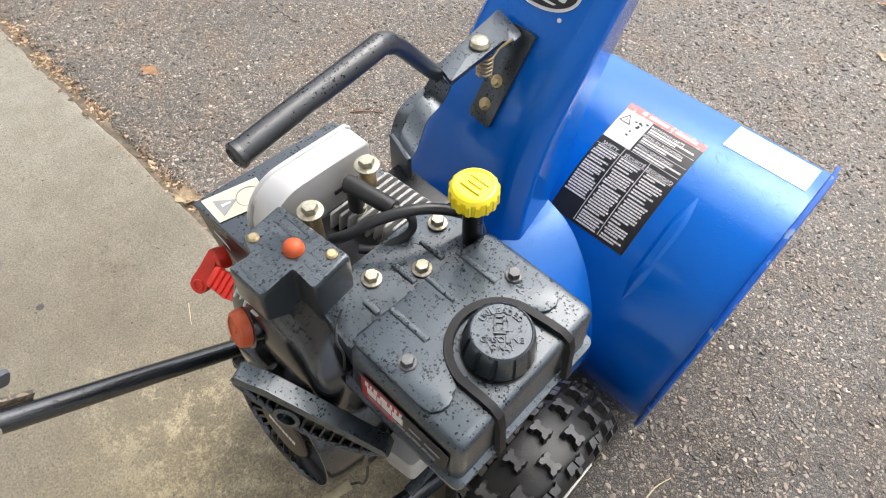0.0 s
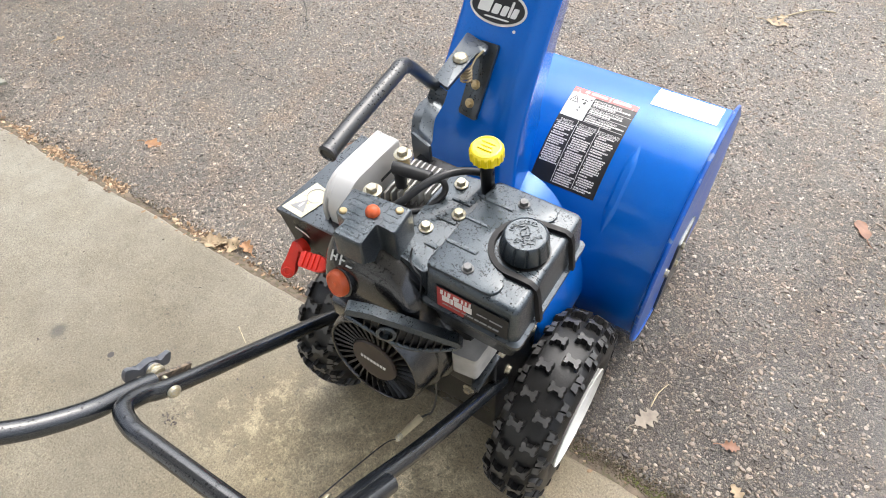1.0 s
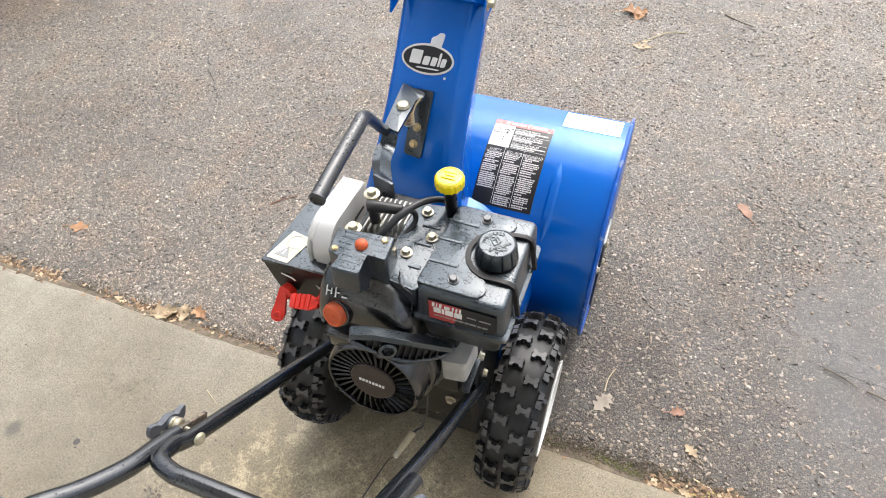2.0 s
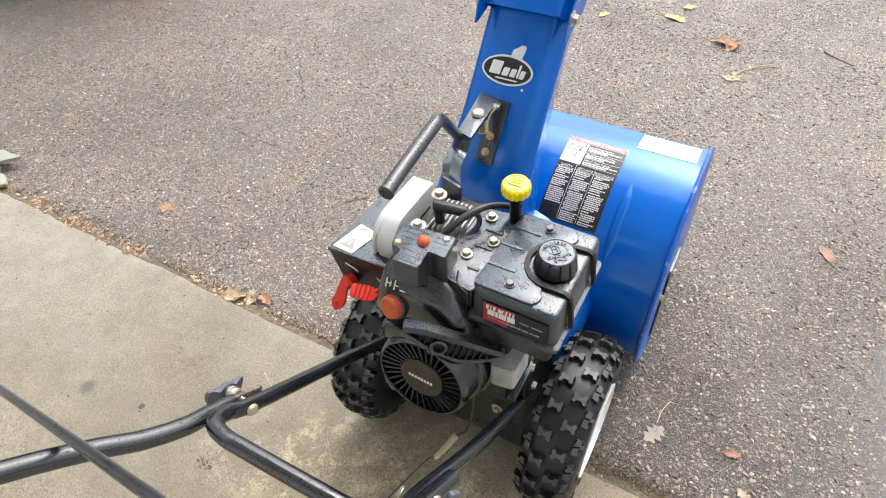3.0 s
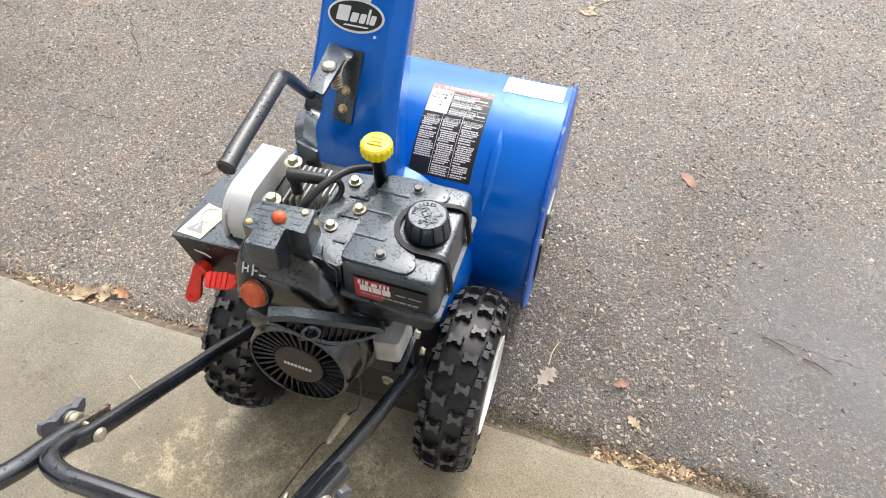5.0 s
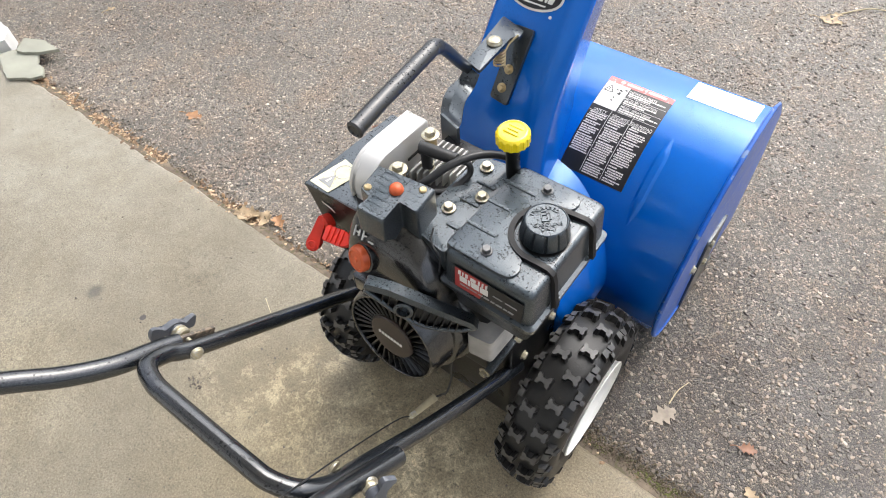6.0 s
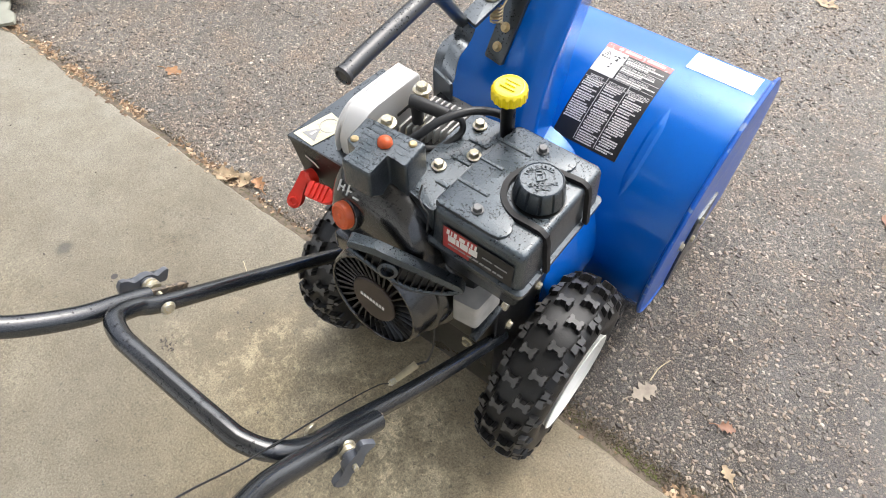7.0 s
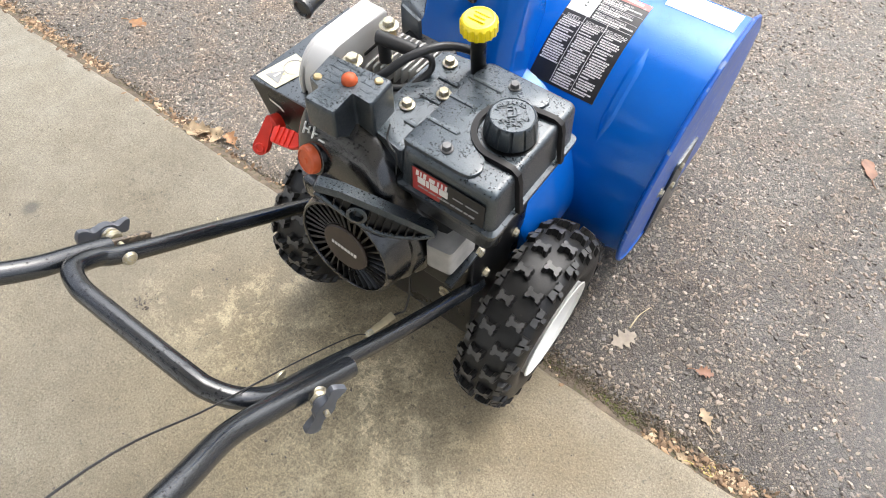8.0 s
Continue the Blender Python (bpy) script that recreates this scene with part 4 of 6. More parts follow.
# cylinder fins
head = new("cylinder_head")
head.parent = blower
head["label"] = "finned aluminium cylinder head"
part("head_block", box((-0.055, -0.075, 0.56), (0.02, 0.05, 0.625), 0.004), PLASTIC_DARK, head)
for k in range(9):
    x = -0.040 + 0.0078 * k
    ofs = 0.004 * k
    part("fin", prism(rounded([(-0.062 + ofs, 0.60), (-0.055 + ofs, 0.644), (0.018 + ofs * 0.1, 0.644), (0.026 + ofs * 0.1, 0.632), (0.034, 0.60)], 0.003, 3), lambda u, v, t: Vector((x + t, u, v)), -0.0014, 0.0014), ALU_DULL, head)

# spark plug with its boot and lead
plug = new("spark_plug")
plug.parent = blower
part("insulator", lathe([(0.011, 0.0), (0.011, 0.006), (0.0075, 0.008), (0.0075, 0.022), (0.006, 0.026)], (-0.028, -0.031, 0.628), (0, 0, 1), 18), LABEL_CREAM, plug, "white spark plug insulator")
boot = new("plug_boot")
boot.parent = plug
boot["label"] = "thick black rubber plug boot with a square elbow"
part("boot_stub", lathe([(0.0082, 0.0), (0.0086, 0.002), (0.0082, 0.004), (0.0078, 0.024), (0.0078, 0.0285)], (-0.0285, -0.0318, 0.6425), (-0.02, -0.02, 1), 20), CABLE, boot)
bm = tube([(-0.0362, -0.0340, 0.6732), (-0.034, -0.0333, 0.6735), (-0.0285, -0.0318, 0.6735), (-0.010, -0.0282, 0.6725), (0.007, -0.0245, 0.671), (0.013, -0.0232, 0.6705), (0.0135, -0.0231, 0.6705)], (0.0090, 0.0078), 20, raw=True)
bmesh.ops.bevel(bm, geom=[e for e in bm.edges if len(e.link_faces) == 2 and e.calc_face_angle(0) > 1.0], offset=0.0016, segments=2, affect="EDGES")
part("boot_sleeve", bm, CABLE, boot)
part("lead", tube([(0.010, -0.024, 0.671), (0.018, -0.021, 0.669), (0.028, -0.016, 0.664), (0.031, -0.022, 0.650), (0.020, -0.048, 0.640), (0.006, -0.062, 0.64)], 0.0042, 10), CABLE, plug)
part("breather_hose", tube([(-0.010, -0.078, 0.655), (0.004, -0.070, 0.668), (0.020, -0.045, 0.682), (0.040, -0.012, 0.684), (0.060, 0.018, 0.668), (0.068, 0.034, 0.640), (0.068, 0.04, 0.60)], 0.0052, 12), CABLE, blower, "black rubber hose")
part("wire", tube([(0.049, -0.118, 0.655), (0.052, -0.128, 0.645), (0.066, -0.139, 0.648), (0.075, -0.141, 0.640), (0.072, -0.143, 0.60)], 0.0012, 6), CABLE, blower)

# oil filler
oil = new("oil_filler")
oil.parent = blower
part("filler_tube", tube([(0.076, 0.024, 0.56), (0.075, 0.014, 0.66), (0.0745, 0.012, 0.712)], 0.0092, 16), PLASTIC_DARK, oil, "black oil filler tube")


def lobes(a, i):
    return 1 + (0.05 if i in (1, 2) and (a * 16 / (2 * math.pi)) % 1 < 0.5 else 0)


bm = lathe([(0.0200, 0.0), (0.0206, 0.0008), (0.0204, 0.0125), (0.0200, 0.0145), (0.0180, 0.0168), (0.0160, 0.0172), (0.0148, 0.0166), (0.0, 0.0166)], (0.0745, 0.012, 0.708), (0.0, -0.06, 1), 128, wave=lobes)
oil_cap = part("oil_cap", bm, YELLOW, oil, "bright yellow ribbed oil cap", sharp=25)
bm = bmesh.new()
for k in range(3):
    box((0.0645 + 0.003 * (k % 2), 0.0045 + 0.006 * k, 0.7235), (0.0845 - 0.003 * (k % 2), 0.0075 + 0.006 * k, 0.7262), 0.0008, bm=bm)
tagged(part("raised_print", bm, YELLOW, oil_cap), kind="stuff")

# muffler guard
muffler = new("muffler")
muffler.parent = blower
muffler["label"] = "silver muffler guard with a rounded end"
side = [(0.022, 0.560), (0.022, 0.660), (0.018, 0.6655), (-0.040, 0.6675)] + [(-0.064 - 0.044 * math.sin(radians(a)), 0.622 + 0.046 * math.cos(radians(a))) for a in range(0, 91, 9)] + [(-0.108, 0.560)]
part("guard", prism(side, lambda u, v, t: Vector((t, u, v)), -0.0945, -0.068, 0.004, seg=3), SILVER, muffler, "bare silver sheet guard", sharp=45)
part("guard_groove", prism([(u + (0.006 if u < -0.1 else 0.0), v - 0.006) for u, v in side], lambda u, v, t: Vector((t, u, v)), -0.097, -0.094), SILVER, muffler)
part("guard_rim", prism([(u + (0.004 if u < -0.1 else 0.0), v - 0.0035) for u, v in side], lambda u, v, t: Vector((t, u, v)), -0.1035, -0.0965, 0.002), SILVER, muffler, "stepped outer rim", sharp=45)
rim_path = [(-0.1035, y + 0.002, z - 0.0045) for y, z in side[1:]]
part("rolled_rim", tube(rim_path, 0.0032, 10, raw=True), SILVER, muffler, "rolled silver edge")
# slot drawn as a black strip, its inner shade put into the colour
part("guard_slot", box((-0.0665, -0.030, 0.628), (-0.0652, 0.000, 0.632)), LABEL_BLACK, muffler)
for x, y in ((-0.046, -0.002), (-0.041, -0.075)):
    part("guard_bolt", hex_bolt((x, y, 0.667), (0, 0, 1), 0.0078, 0.0068, 0.0122, 0.035), ZINC, muffler, "zinc bolt with a wide washer")
    part("spacer", lathe([(0.0085, 0.0), (0.0085, 0.045)], (x, y, 0.6195), (0, 0, 1), 16), BRASS, muffler)

# deck plate with the warning sticker
deck_outline = [(-0.179, -0.128), (-0.020, -0.122), (-0.020, 0.030), (-0.168, 0.052)]
deck = part("deck_plate", prism(deck_outline, lambda u, v, t: Vector((u, v, t + (u + 0.18) * 0.04)), 0.598, 0.6035, 0.0015), DECK, blower, "wet black sheet-steel heat shield")
part("deck_rear", prism([(-0.179, 0.6035), (-0.155, 0.52), (-0.060, 0.50), (-0.030, 0.6085)], lambda u, v, t: Vector((u, -0.127 + t, v)), 0.0, 0.004, 0.001), PLASTIC_DARK, deck, "black control panel under the heat shield")
part("deck_side", prism([(-0.127, 0.6035), (0.048, 0.6035), (0.040, 0.54), (-0.10, 0.52)], lambda u, v, t: Vector((-0.176 + 0.05 * (u + 0.127) + t, u, v)), 0.0, 0.003), DECK, deck)
st = lambda u, v, t: Vector((u, v, 0.6042 + (u + 0.18) * 0.04 + t))
sticker = part("warning_sticker", prism([(-0.174, -0.121), (-0.136, -0.124), (-0.122, -0.070), (-0.160, -0.062)], st, 0, 0.0006), LABEL_CREAM, deck, "weathered yellow-white warning sticker")
part("warning_triangle", prism([(-0.165, -0.113), (-0.139, -0.116), (-0.149, -0.094)], st, 0.0006, 0.0012), LABEL_GREY, sticker)
part("warning_mark", prism([(-0.154, -0.110), (-0.150, -0.1105), (-0.149, -0.101), (-0.151, -0.1005)], st, 0.0012, 0.0017), LABEL_WHITE, sticker)
ring = [(-0.1435 + 0.013 * math.cos(radians(a)), -0.083 + 0.013 * math.sin(radians(a)), 0.6064) for a in range(0, 361, 15)]
part("round_symbol", tube(ring, 0.0005, 6, raw=True), LABEL_GREY, sticker)
# no opening is cut: a flat black sheet paints the hole's dark inside
part("deck_hole", prism([(-0.121, -0.093), (-0.112, -0.076), (-0.056, -0.086), (-0.050, -0.1205), (-0.080, -0.1195), (-0.092, -0.112)], st, -0.0008, 0.0004), LABEL_BLACK, deck)
part("white_print", prism([(-0.150, 0.584), (-0.132, 0.580), (-0.126, 0.574), (-0.128, 0.572), (-0.136, 0.577), (-0.150, 0.581)], lambda u, v, t: Vector((u, -0.1275 - t, v)), 0.0006, 0.001), LABEL_WHITE, deck)
part("white_print", prism([(-0.092, 0.578), (-0.080, 0.570), (-0.082, 0.556), (-0.086, 0.566)], lambda u, v, t: Vector((u, -0.1275 - t, v)), 0.0006, 0.001), LABEL_WHITE, deck)

# throttle and choke levers, red
lever = new("red_lever")
lever.parent = blower
part("dial", lathe([(0.012, 0.0), (0.0125, 0.004), (0.0115, 0.012), (0.007, 0.014)], (-0.140, -0.130, 0.550), (-0.15, -1, 0.15), 24), RED, lever)
bar = Matrix.Translation((-0.147, -0.146, 0.546)) @ Euler((radians(-38), radians(14), radians(12))).to_matrix().to_4x4()
key = [(-0.006, 0.018), (0.006, 0.018), (0.0072, 0.0), (0.0085, -0.016), (0.0105, -0.024), (0.0095, -0.034), (0.004, -0.0385), (-0.004, -0.0385), (-0.0095, -0.034), (-0.0105, -0.024), (-0.0085, -0.016), (-0.0072, 0.0)]
part("grip", prism(rounded(key, 0.004, 3), lambda u, v, t: bar @ Vector((u, t, v)), -0.0062, 0.0062, 0.002), RED, lever, "red plastic key-shaped grip")
ring = [bar @ Vector((0.0058 * math.cos(k * math.pi / 8), -0.0068, -0.029 + 0.0058 * math.sin(k * math.pi / 8))) for k in range(17)]
part("grip_eye", tube(ring, 0.0016, 8, raw=True), RED, lever)
m2 = Matrix.Translation((-0.098, -0.154, 0.566)) @ Euler((radians(28), radians(-8), radians(6))).to_matrix().to_4x4()
bm = prism(rounded([(-0.023, -0.012), (0.010, -0.0125), (0.024, -0.006), (0.024, 0.004), (0.010, 0.0115), (-0.024, 0.010)], 0.004, 3), lambda u, v, t: m2 @ Vector((u, v, t)), -0.004, 0.004, 0.0015)
slide = part("slide_lever", bm, RED, blower, "ribbed red plastic lever")
for k in range(4):
    part("lever_rib", box((-0.017 + 0.008 * k, -0.011, 0.003), (-0.0135 + 0.008 * k, 0.011, 0.0062), 0.001, m=m2), RED, slide)
part("lever_rod", tube([(-0.080, -0.150, 0.572), (-0.060, -0.125, 0.580)], 0.004, 8), RED, slide)

# cover box with primer bulb
poly = rounded([(-0.049, -0.098), (0.034, -0.090), (0.0385, -0.132), (0.0115, -0.131), (0.0145, -0.166), (-0.0265, -0.1675), (-0.0245, -0.146), (-0.043, -0.141)], 0.004, 3)
bm = loft([[Vector((x * 1.01, y * 1.005, 0.652 if y < -0.135 else 0.628)) for x, y in poly], [Vector((x, y, 0.684)) for x, y in poly], [Vector((x * 0.99, -0.13 + (y + 0.13) * 0.98, 0.688)) for x, y in poly], [Vector((x * 0.95, -0.13 + (y + 0.13) * 0.94, 0.6895)) for x, y in poly]])
cover = part("cover_box", bm, PLASTIC, blower, "wet black moulded starter cover box", sharp=40)
bm = bmesh.new()
rng = random.Random(4)
for row in range(7):
    y = -0.160 + row * 0.0095
    x, end = (-0.022, 0.010) if row < 3 else (-0.036, 0.028)
    while x < end:
        w = rng.uniform(0.0015, 0.005)
        if not (row == 4 and -0.016 < x + w / 2 < 0.012) and not (row in (3, 5) and -0.012 < x + w / 2 < 0.006):
            box((x, y, 0.6888), (min(x + w, end), y + 0.0026, 0.6900), bm=bm)
        x += w + 0.0013
tagged(part("raised_print", bm, PLASTIC, cover), kind="stuff")
part("primer_bulb", lathe([(0.0090, 0.0), (0.0090, 0.003), (0.0080, 0.0065), (0.0056, 0.009), (0.0026, 0.0102), (0.0, 0.0104)], (-0.003, -0.119, 0.6885), (0, 0, 1), 28), ORANGE, cover, "orange-red rubber button")
for x, y in ((-0.035, -0.135), (0.023, -0.101)):
    part("cross_screw", lathe([(0.005, 0), (0.005, 0.0015), (0.0035, 0.003), (0.0, 0.0032)], (x, y, 0.6893), (0, 0, 1), 16), BRASS, cover, "brass cross-head screw")

# blower shroud that carries the cover box
def shroud_ring(z, x0, x1, y0, y1, r, lean=0.0):
    return [Vector((x, y, z - lean * (x - x0))) for x, y in rounded([(x0, y0), (x1, y0), (x1, y1), (x0, y1)], r, 5)]


bm = loft([shroud_ring(0.455, -0.070, 0.080, -0.122, -0.06, 0.02), shroud_ring(0.50, -0.073, 0.084, -0.134, -0.06, 0.02), shroud_ring(0.535, -0.074, 0.086, -0.156, -0.06, 0.02), shroud_ring(0.550, -0.073, 0.085, -0.167, -0.06, 0.02), shroud_ring(0.572, -0.070, 0.083, -0.172, -0.06, 0.02),
           shroud_ring(0.600, -0.067, 0.079, -0.170, -0.065, 0.022), shroud_ring(0.622, -0.063, 0.071, -0.1655, -0.070, 0.024, 0.06), shroud_ring(0.641, -0.058, 0.062, -0.157, -0.074, 0.024, 0.14), shroud_ring(0.652, -0.050, 0.052, -0.146, -0.080, 0.022, 0.20), shroud_ring(0.656, -0.040, 0.040, -0.136, -0.088, 0.018, 0.22)])
shroud = part("engine_shroud", bm, GLOSS, blower, "wet black blower shroud", sharp=60)
# choke knob
dirk = Vector((-0.22, -1.0, 0.35)).normalized()
at = Vector((-0.026, -0.161, 0.591))
part("knob_collar", lathe([(0.0212, -0.02), (0.0212, 0.0135), (0.018, 0.015)], at, dirk, 32), GLOSS, shroud, "black collar of the choke")
part("choke_knob", lathe([(0.0172, 0.006), (0.0182, 0.008), (0.0182, 0.020), (0.0168, 0.024), (0.0136, 0.0258), (0.0130, 0.0245), (0.004, 0.0245), (0.003, 0.026), (0.0, 0.026)], at, dirk, 40), ORANGE, shroud, "round orange-red choke knob")
slope = Vector((0, 0.012, 0.017)).normalized()
facing = Vector((0, -slope.z, slope.y))


def on_shroud(w, s, t):
    return Vector((-0.034 + w * 1.2, -0.1630, 0.6300)) - slope * s * 1.2 + facing * t


bm = bmesh.new()
for w0, w1, s0, s1 in ((-0.0085, -0.0072, -0.006, 0.006), (-0.0025, -0.0012, -0.0035, 0.0035), (0.0030, 0.0043, -0.006, 0.006), (-0.0072, -0.0025, -0.0006, 0.0006), (0.0043, 0.0085, -0.0006, 0.0006), (0.0115, 0.0185, 0.0030, 0.0042)):
    prism([(w0, s0), (w1, s0), (w1, s1), (w0, s1)], on_shroud, -0.001, 0.0012, bm=bm)
tagged(part("white_mark", bm, LABEL_WHITE, shroud), kind="stuff")

# outlet of the starter rope
sock = new("rope_outlet")
sock.parent = blower
part("outlet_box", box((-0.050, -0.186, 0.520), (0.004, -0.150, 0.556), 0.008, seg=3), GLOSS, sock, "black rope outlet box")
part("rope_eyelet", lathe([(0.0105, -0.03), (0.0105, 0.004), (0.0092, 0.006), (0.0068, 0.005), (0.0060, 0.000), (0.0, 0.000)], (0.040, -0.186, 0.550), (0.05, -0.55, 0.85), 28), GLOSS, sock)

# recoil starter
SC = Vector((0.022, -0.168, 0.470))
SD = Vector((0.0, -1.0, 0.16)).normalized()
starter = new("recoil_starter")
starter.parent = blower
starter["label"] = "round black recoil starter with radial louvres"
bm = lathe([(0.094, -0.060), (0.0945, -0.036), (0.0925, -0.0325), (0.0875, -0.0315), (0.0865, -0.030), (0.0860, -0.010), (0.0845, -0.0075), (0.0800, -0.0065), (0.0793, -0.005),
            (0.0775, 0.020), (0.0750, 0.031), (0.0728, 0.034), (0.0702, 0.034), (0.0690, 0.030), (0.0690, 0.012), (0.0, 0.012)], SC, SD, 72)
part("starter_case", bm, GLOSS, starter, "black starter case", sharp=35)
q = Vector((0, 0, 1)).rotation_difference(SD).to_matrix()
for k in range(34):
    a = 2 * math.pi * k / 34
    m3 = Matrix.Translation(SC) @ q.to_4x4() @ Matrix.Rotation(a, 4, "Z") @ Matrix.Translation((0.054, 0, 0.026)) @ Matrix.Rotation(0.38, 4, "X") @ Matrix.Rotation(0.16, 4, "Z")
    part("louvre", box((-0.0165, -0.0016, -0.009), (0.0165, 0.0016, 0.005), m=m3), PLASTIC_DARK, starter)
part("centre_plate", lathe([(0.037, 0.012), (0.037, 0.031), (0.035, 0.033), (0.0, 0.0335)], SC, SD, 48), BROWN_PLATE, starter, "dark brown centre plate")
bm = bmesh.new()
for k in range(8):
    m3 = Matrix.Translation(SC) @ q.to_4x4() @ Matrix.Rotation(radians(-4), 4, "Z")
    u = -0.021 + 0.0054 * k
    box((u, -0.0026, 0.0332), (u + 0.0038, 0.0026, 0.0342), bm=bm, m=m3)
tagged(part("name_print", bm, LABEL_WHITE, starter), kind="stuff")

# pull grip above the starter
GA, GB = Vector((0.014, -0.206, 0.617)), Vector((0.137, -0.153, 0.567))
GU = (GB - GA).normalized()
GW = Vector((-0.10, -0.30, -0.95))
GW = (GW - GW.dot(GU) * GU).normalized()
GN = GU.cross(GW)
if GN.y > 0:
    GN = -GN


def on_grip(u, w, t):
    """u along the grip, w downwards, t towards the operator."""
    return GA + GU * u * 0.92 + GW * w + GN * t


grip = new("pull_grip")
grip.parent = blower
grip["label"] = "black D-shaped plastic pull grip with ribs"
outer = rounded([(0.0, 0.0), (0.030, -0.004), (0.152, 0.0), (0.158, 0.006), (0.138, 0.022), (0.096, 0.037), (0.056, 0.032), (0.022, 0.022), (-0.002, 0.013)], 0.006, 4)
part("grip_back", prism(outer, on_grip, -0.010, 0.0, 0.002), PLASTIC_DARK, grip)
part("grip_lip", prism(rounded([(-0.003, -0.002), (0.028, -0.0065), (0.150, -0.003), (0.160, 0.004), (0.150, 0.0055), (0.030, 0.003), (-0.003, 0.008)], 0.003), on_grip, -0.008, 0.009, 0.003), PLASTIC, grip, "rounded top edge of the grip")
low = [(0.0, 0.0145), (0.024, 0.023), (0.056, 0.033), (0.096, 0.0375), (0.138, 0.0225), (0.157, 0.007)]
part("grip_rim", tube([on_grip(u, w - 0.001, 0.003) for u, w in low], 0.0035, 10, steps=6), PLASTIC, grip)
for k in range(12):
    u = 0.024 + 0.0098 * k
    top_w, bot = 0.004, min(0.0355, 0.0225 + 0.33 * (u - 0.024)) if u < 0.08 else (0.036 if u < 0.098 else 0.036 - 0.33 * (u - 0.098))
    part("grip_rib", prism([(u, top_w), (u + 0.0022, top_w), (u + 0.0032, bot - 0.003), (u + 0.001, bot - 0.003)], on_grip, 0.0, 0.0065), PLASTIC_DARK, grip)
part("rope_guide", lathe([(0.0125, -0.004), (0.0125, 0.010), (0.0085, 0.011), (0.0075, 0.003), (0.0, 0.003)], on_grip(0.058, 0.018, 0.0), GN, 24), PLASTIC, grip)

# chute hardware -----------------------------------------------------------


def on_chute(x, z, lift=0.0):
    """A place on the chute's flat back at that x and height."""
    i = max(k for k in range(len(CH) - 1) if CH[k][0] <= z)
    a, b = CH[i], CH[i + 1]
    f = (z - a[0]) / (b[0] - a[0])
    t = Vector((b[1] - a[1], b[0] - a[0])).normalized()
    return Vector((x, a[1] + f * (b[1] - a[1]) - lift * t.y, z + lift * t.x))


def oval(rx, rz, n=40):
    return [(rx * math.cos(2 * math.pi * k / n), rz * math.sin(2 * math.pi * k / n)) for k in range(n)]


LX, LZ = -0.070, 0.714
badge = part("badge", prism(oval(0.0485, 0.0212), lambda u, v, t: on_chute(LX + u, LZ + v, t), 0.0, 0.0012), LABEL_WHITE, blower, "oval badge, white rim round black")
part("badge_field", prism(oval(0.0448, 0.0182), lambda u, v, t: on_chute(LX + u, LZ + v, t), 0.0012, 0.0018), LABEL_BLACK, badge)
bm = bmesh.new()
for u0, u1, v0, v1 in ((-0.033, -0.012, -0.008, 0.011), (-0.009, 0.003, -0.008, 0.004), (0.006, 0.016, -0.008, 0.004), (0.019, 0.023, -0.008, 0.011), (0.024, 0.033, -0.008, 0.004), (-0.020, 0.022, -0.0135, -0.0115)):
    prism(rounded([(u0, v0), (u1, v0), (u1 + 0.003, v1), (u0 + 0.003, v1)], 0.002, 2), lambda u, v, t: on_chute(LX + u, LZ + v, t), 0.0018, 0.0023, bm=bm)
tagged(part("badge_print", bm, LABEL_WHITE, badge), kind="stuff")
part("badge_crest", prism(rounded([(0.002, 0.018), (0.004, 0.030), (0.012, 0.033), (0.018, 0.038), (0.027, 0.037), (0.026, 0.029), (0.023, 0.018), (0.018, 0.020), (0.009, 0.021)], 0.003, 3), lambda u, v, t: on_chute(LX - 0.002 + u, LZ + v, t), 0.0, 0.002), LABEL_SILVER, badge, "small silver crest")
part("badge_dot", prism(oval(0.0025, 0.002, 12), lambda u, v, t: on_chute(LX + 0.036 + u, LZ - 0.022 + v, t), 0.0, 0.001), LABEL_WHITE, badge)

bracket = new("chute_bracket")
bracket.parent = blower
bracket["label"] = "wet black steel bracket on the chute"
part("bracket_plate", prism(rounded([(-0.086, 0.574), (-0.053, 0.570), (-0.047, 0.672), (-0.082, 0.672)], 0.004), lambda u, v, t: on_chute(u, v, t), 0.002, 0.009, 0.001), BLACK_METAL, bracket)
for x, z in ((-0.068, 0.617), (-0.070, 0.591)):
    part("bracket_bolt", hex_bolt(on_chute(x, z, 0.009), (0, -0.85, 0.5), 0.005, 0.005, 0.0078), BRASS, bracket, "small brass bolt")
arm_z = lambda x, y: 0.663 + 0.03 * (y - 0.13)
part("arm", prism(rounded([(-0.104, 0.256), (-0.056, 0.240), (-0.054, 0.224), (-0.064, 0.219), (-0.060, 0.130), (-0.089, 0.140)], 0.004), lambda u, v, t: Vector((u, v, arm_z(u, v) + t)), 0.010, 0.0155, 0.001), BLACK_METAL, bracket, "wet black flat steel arm")
part("pivot_bolt", lathe([(0.0115, 0.0), (0.0118, 0.002), (0.0095, 0.006), (0.005, 0.0078), (0.0, 0.008)], (-0.078, 0.194, arm_z(0, 0.194) + 0.0155), (0, 0, 1), 24), ZINC, bracket, "domed zinc pivot bolt")
spring = [(-0.072 + 0.0085 * math.cos(k * 0.7), 0.199 + 0.0085 * math.sin(k * 0.7), 0.640 + 0.0006 * k) for k in range(0, 46)]
part("spring", tube(spring + [(-0.064, 0.212, 0.674), (-0.056, 0.224, 0.684)], 0.0018, 7, raw=True), BRASS, bracket, "coiled brass-coloured spring")

# chute lever
lever_bar = new("chute_lever")
lever_bar.parent = blower
lever_bar["label"] = "black chute lever with a rubber grip"
